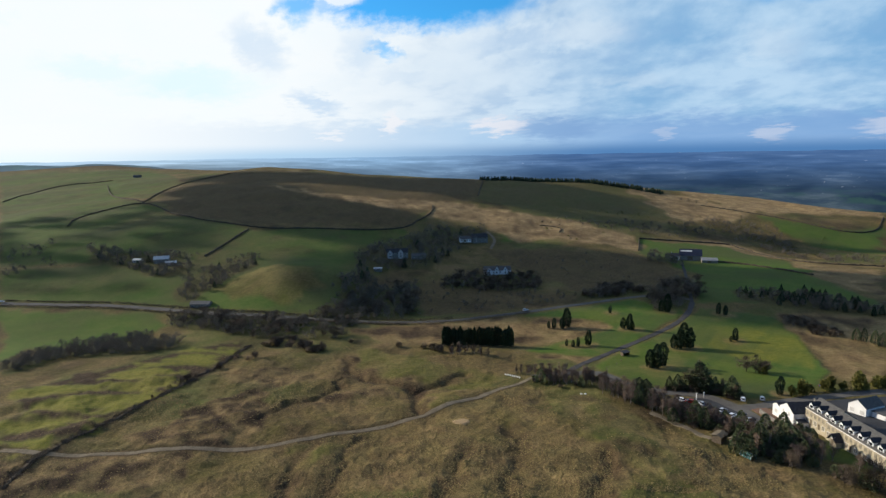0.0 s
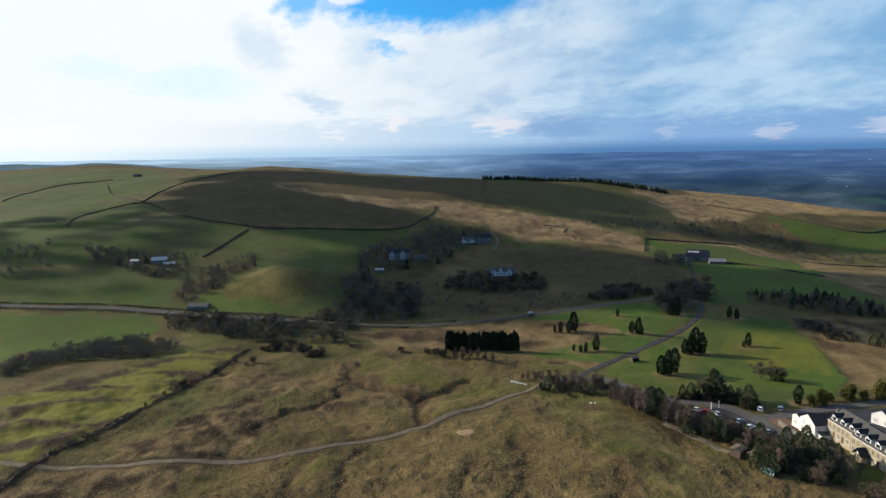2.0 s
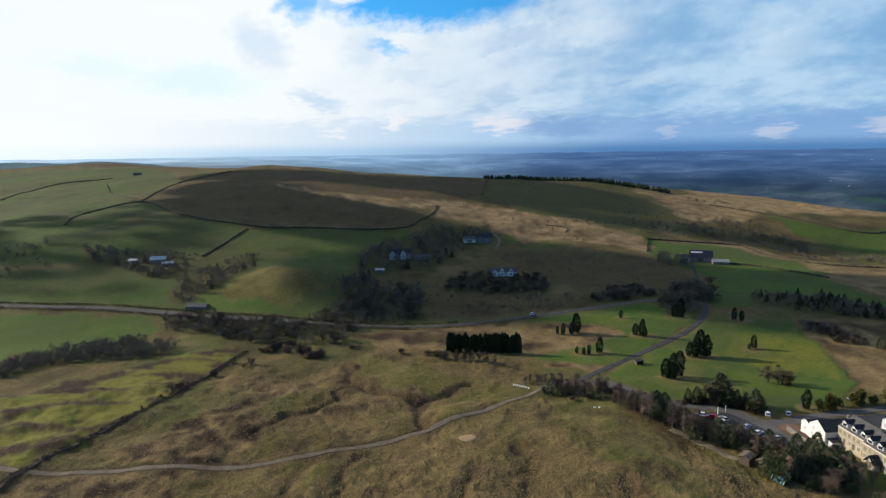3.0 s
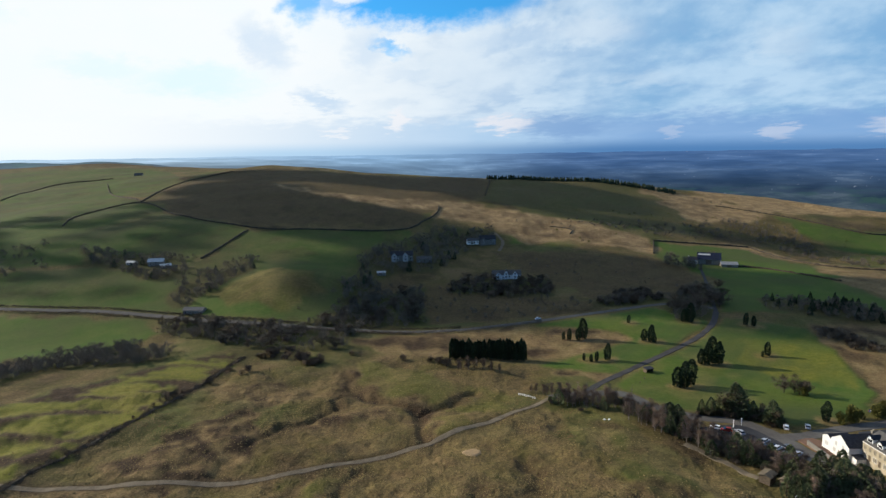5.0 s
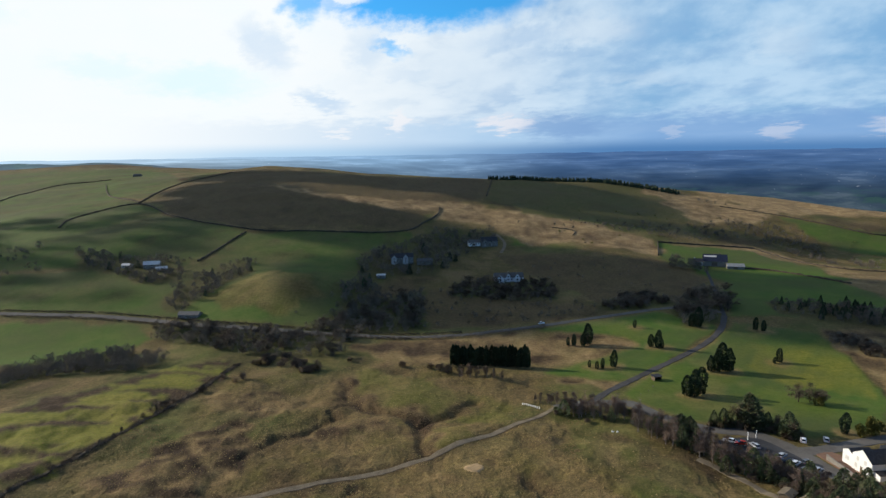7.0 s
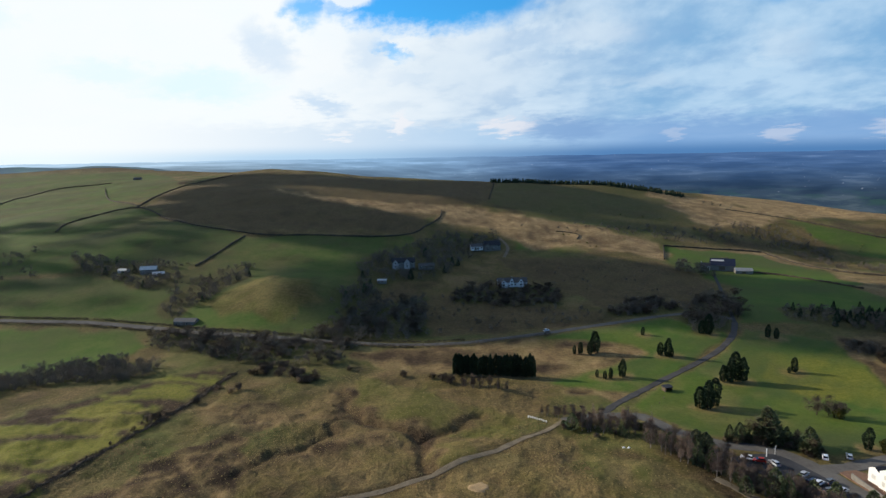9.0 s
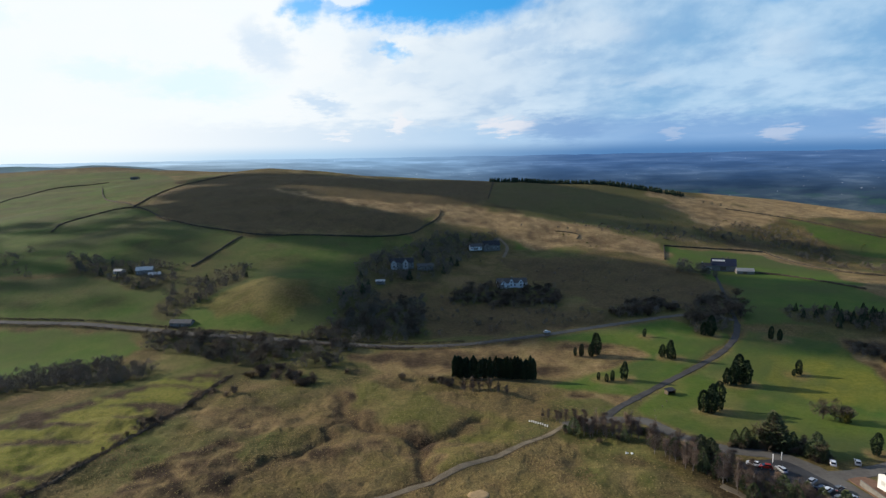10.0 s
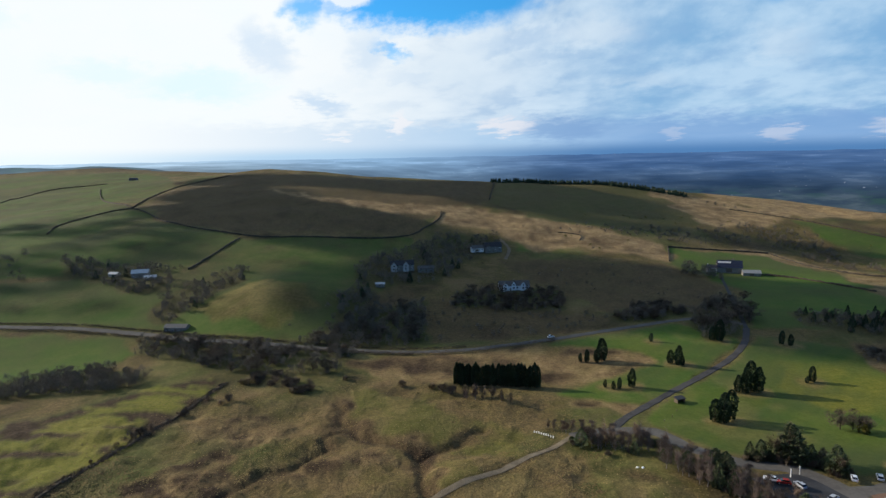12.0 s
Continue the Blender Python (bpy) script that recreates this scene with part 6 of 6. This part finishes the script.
PAINTS = {"white": paint("white_car", (0.75, 0.76, 0.78)), "silver": paint("silver_car", (0.42, 0.44, 0.47)), "dark blue": paint("blue_car", (0.02, 0.03, 0.07)),
          "black": paint("black_car", (0.015, 0.015, 0.018)), "red": paint("red_car", (0.35, 0.03, 0.02)), "grey": paint("grey_car", (0.12, 0.125, 0.135))}
LAMP = material("lamp_lens", (0.6, 0.6, 0.6), 0.15, 0.1, 3.0)
TAIL = material("tail_lens", (0.3, 0.02, 0.02), 0.2, 0.1, 3.0)


def car(colour, x, y, turn, where):
    z = float(land(x, y, False)) + 0.45
    ob = thing("car", f"{colour} hatchback car {where}", "car", x, y, turn, z, "parked cars" if "parked" in where else "")
    side = [(-2.05, 0.32), (-2.1, 0.75), (-1.95, 0.95), (-1.0, 1.02), (0.9, 1.0), (1.75, 0.86), (2.08, 0.66), (2.1, 0.3)]
    body = prism(side, -0.86, 0.86)
    bmesh.ops.bevel(body, geom=list(body.edges), offset=0.07, segments=2, affect="EDGES")
    part("body", body, PAINTS[colour], ob)
    cabin = prism([(-1.85, 0.95), (-1.5, 1.42), (-0.9, 1.5), (0.25, 1.46), (1.0, 0.96)], -0.74, 0.74)
    for v in cabin.verts:
        v.co.y *= 1.0 - 0.18 * (v.co.z - 0.95) / 0.5
    part("windows", cabin, CAR_GLASS, ob)
    part("roof", boxes((-1.45, -0.6, 1.46, 0.2, 0.6, 1.54), bevel=0.03), PAINTS[colour], ob)
    for wx in (-1.3, 1.3):
        for s in (-1, 1):
            bm = bmesh.new()
            bmesh.ops.create_cone(bm, cap_ends=True, segments=14, radius1=0.32, radius2=0.32, depth=0.2, matrix=Matrix.Translation((wx, 0.8 * s, 0.32)) @ Matrix.Rotation(math.pi / 2, 4, "X"))
            wheel = part("wheel", bm, TYRE, ob)
            bm = bmesh.new()
            bmesh.ops.create_cone(bm, cap_ends=True, segments=10, radius1=0.2, radius2=0.17, depth=0.05, matrix=Matrix.Translation((wx, 0.91 * s, 0.32)) @ Matrix.Rotation(math.pi / 2, 4, "X"))
            part("rim", bm, STEEL, wheel)
    for s in (-0.62, 0.62):
        part("headlight", boxes((2.0, s - 0.16, 0.6, 2.1, s + 0.16, 0.74), bevel=0.03), LAMP, ob)
        part("tail_light", boxes((-2.1, s - 0.13, 0.7, -2.02, s + 0.13, 0.88), bevel=0.02), TAIL, ob)


for (x, y), colour, turn in zip(CARS, ("white", "red", "silver", "dark blue", "white", "grey", "white", "silver", "black", "silver", "grey", "dark blue"), (150, 160, 35, 30, 32, 28, 40, 30, 30, 100, 32, 35)):
    car(colour, x, y, turn, "parked in the asphalt car park")
for (x, y), colour, turn in zip(ROADCARS, ("white", "silver", "dark blue", "white", "white"), (63, 62, 15, 25, -8)):
    car(colour, x, y, turn, "standing on the road beside the verge")


def post_sign(x, y, tall, turn):
    ob = thing("gate_post", "pale painted gate post at the car park entrance", "post", x, y, turn, float(land(x, y, False)) + 0.2)
    part("post", boxes((-0.12, -0.12, -0.4, 0.12, 0.12, tall), bevel=0.03), WHITE_PAINT, ob)
    part("cap", boxes((-0.2, -0.2, tall, 0.2, 0.2, tall + 0.15), bevel=0.03), WHITE_PAINT, ob)


post_sign(SIGN[0], SIGN[1], 2.5, 20)
post_sign(SIGN2[0], SIGN2[1], 2.4, -15)


def pale_fence():
    """A short run of pale boards at the end of the moor track."""
    (ax, ay), (bx, by) = PALE_FENCE, PALE_FENCE2
    n = 9
    ob = thing("board_fence", "short pale board fence at the end of the track", "fence", ax, ay, math.degrees(math.atan2(by - ay, bx - ax)))
    length = math.hypot(bx - ax, by - ay)
    for k in range(n):
        s = (k + 0.3) / n
        dz = float(land(ax + (bx - ax) * s, ay + (by - ay) * s)) - ob.location.z
        part("board", boxes((length * k / n, -0.05, dz - 0.6, length * (k + 0.45) / n, 0.05, dz + 0.85), bevel=0.02), WHITE_PAINT, ob)
        part("rail", boxes((length * k / n, 0.05, dz + 0.45, length * (k + 1) / n, 0.12, dz + 0.58)), TIMBER, ob)


pale_fence()


def shelter():
    ob = thing("golf_shelter", "small grey shelter on the lawn beside the drive", "shelter", SHELTER[0], SHELTER[1], 20, float(land(*SHELTER, False)))
    part("wall", boxes((-2, 1.1, -0.3, 2, 1.25, 2.1), (-2, -1.2, -0.3, -1.85, 1.1, 2.1), (1.85, -1.2, -0.3, 2, 1.1, 2.1)), TIMBER, ob)
    part("roof", move(boxes((-2.3, -1.6, 0, 2.3, 1.6, 0.12)), pose(0, 0, 2.25, 6)), SLATE, ob)
    part("bench", boxes((-1.7, 0.5, 0.4, 1.7, 1.0, 0.48)), TIMBER, ob)


shelter()
house("bank_shed", "low dark-roofed shed with a pale edge at the track's end", (SHED_BANK[0] + 1, SHED_BANK[1] - 3), 40, 4.2, 3.2, 1.5, 2.0, TIMBER, GRAVEL, category="shed", bays=1)
house("bank_shed", "low shed with a brown mossy roof by the pines", (SHED_BANK2[0] + 1, SHED_BANK2[1] - 4), 30, 4, 3, 1.5, 2.1, TIMBER, GRAVEL, category="shed", bays=1)


def net_cage():
    """A fruit cage of green netting over hoops, among the trees."""
    ob = thing("net_tunnel", "green netting tunnel over hoops at the garden's edge", "tunnel", NET[0], NET[1], 25, float(land(*NET, False)))
    arch = [(1.3 * math.cos(math.pi * k / 10), 1.5 * math.sin(math.pi * k / 10)) for k in range(11)]
    inner = [(x * 0.97, z * 0.97) for x, z in arch[::-1]]
    part("net", prism(arch + inner, -2, 2), NET_M, ob)
    for k in range(5):
        y = -2 + k
        part("hoop", prism([(x * 1.02, z * 1.02) for x, z in arch] + [(x * 1.0, z * 1.0) for x, z in arch[::-1]], y - 0.05, y + 0.05), STEEL, ob)


net_cage()


def bollards():
    for k, (x, y) in enumerate(BOLLARDS):
        ob = thing("bollard", "short dark timber post beside the drive", "post", x, y, 15 * k, group="bollards by the drive")
        part("post", boxes((-0.11, -0.11, -0.4, 0.11, 0.11, 0.75), bevel=0.03), TIMBER, ob)
        part("cap", boxes((-0.14, -0.14, 0.75, 0.14, 0.14, 0.82), bevel=0.02), GREY_STONE, ob)


bollards()


def boulders():
    r = random.Random(9)
    for k in range(2):
        bm = bmesh.new()
        bmesh.ops.create_icosphere(bm, subdivisions=2, radius=0.45)
        for v in bm.verts:
            v.co *= 1 + 0.3 * noise.noise(v.co * 1.7 + Vector((k * 5, 0, 0)))
            v.co.x *= 1.35
            v.co.z *= 0.7
        x, y = STONES[0] + k * 1.5, STONES[1] - k * 0.9
        ob = part("boulder", bm, WHITE_PAINT)
        ob.matrix_basis = pose(x, y, float(land(x, y)) + 0.12, 0, 0, 50 * k)
        tagged(ob, "pale whitewashed boulder on the rough grass", "boulder", "boulders")


boulders()


def sand_patch():
    """A bare sandy scrape in the moor, slightly dished."""
    n = 28
    v = [(SAND[0], SAND[1], float(land(*SAND)) + 0.12)]
    for ring in (0.55, 1.0, 1.12):
        for k in range(n):
            a = 2 * math.pi * k / n
            w = 1 + 0.30 * noise.noise(Vector((math.cos(a) * 1.3, math.sin(a) * 1.3, 3))) + 0.2 * noise.noise(Vector((math.cos(a) * 4, math.sin(a) * 4, 8)))
            x, y = SAND[0] + 3.4 * ring * w * math.cos(a), SAND[1] + 3.7 * ring * w * math.sin(a)
            v.append((x, y, float(land(x, y)) + (0.10 if ring < 1.05 else -0.3)))
    f = [(0, 1 + k, 1 + (k + 1) % n) for k in range(n)]
    for r in (0, 1):
        f += [(1 + r * n + k, 1 + (r + 1) * n + k, 1 + (r + 1) * n + (k + 1) % n, 1 + r * n + (k + 1) % n) for k in range(n)]
    tagged(new("sand_patch", mesh_of("sand_patch", v, f, SAND_M, True)), "bare pale sandy scrape in the moor grass", "bare ground", kind="structure")


sand_patch()


# ---- tussocks of moor grass, uncounted ----
def tussock_material():
    m = bpy.data.materials.new("tussock")
    m.use_nodes = True
    g = Nodes(m.node_tree)
    one = g.add("ShaderNodeNewGeometry").outputs["Random Per Island"]
    where = g.add("ShaderNodeTexCoord").outputs["Object"]
    tone = g.mix(one, (0.118, 0.096, 0.035), (0.245, 0.180, 0.080))
    tone = g.mix(g.ramp(g.noise(where, 0.06, 3.0), 0.5, 0.72), tone, (0.145, 0.098, 0.048))
    shader = g.add("ShaderNodeBsdfPrincipled", Base_Color=tone, Roughness=0.95)
    g.put(shader.inputs["Specular IOR Level"], 0.1)
    g.put(g.add("ShaderNodeOutputMaterial").inputs[0], shader)
    return m


def tussocks(count):
    """Low leaning tufts of grass, thick on the rough parts and absent from the smooth knolls and the track."""
    r = np.random.RandomState(4)
    y = np.where(r.rand(count * 2) < 0.85, 165 + 190 * r.rand(count * 2) ** 1.3, -20 + 185 * r.rand(count * 2))
    x = -175 + 270 * r.rand(count * 2)
    want = 0.04 + 0.75 * smooth_step(-0.1, 0.6, fbm(x / 18, y / 18, 3, 130))
    for kind, outline in COVER:
        here = inside(x, y, outline)
        want[here] = {"straw": 0.8, "bracken": 0.15, "knoll": 0.12, "sward": 0.07, "lush": 0.05}.get(kind, 0.03)
    want *= (away_from(x, y, MOOR_TRACK) > 2.2) & (x + 0.5 * (y - 176) < 110) & (away_from(x, y, MOOR_WALL) > 1.2) & (np.hypot(x - SAND[0], y - SAND[1]) > 5)
    keep = r.rand(count * 2) < want
    x, y = x[keep][:count], y[keep][:count]
    z = land(x, y)
    n = len(x)
    wide, tall = 0.15 + 0.24 * r.rand(n), 0.10 + 0.22 * r.rand(n)
    verts = np.zeros((n, 6, 3))
    for k in range(5):
        a = 2 * np.pi * k / 5 + r.rand(n)
        verts[:, k] = np.stack([x + wide * np.cos(a), y + wide * np.sin(a), z - 0.06], -1)
    verts[:, 5] = np.stack([x + 0.12 * r.randn(n), y + 0.12 * r.randn(n), z + tall], -1)
    tri = [(k, (k + 1) % 5, 5) for k in range(5)]
    faces = (np.array(tri)[None] + 6 * np.arange(n)[:, None, None]).reshape(-1, 3)
    me = mesh_from_arrays("moor_grass", verts.reshape(-1, 3), faces, tussock_material())
    tagged(new("moor_grass", me), "straw-coloured tussocks of rough moor grass", "grass", kind="stuff")


tussocks(100000)
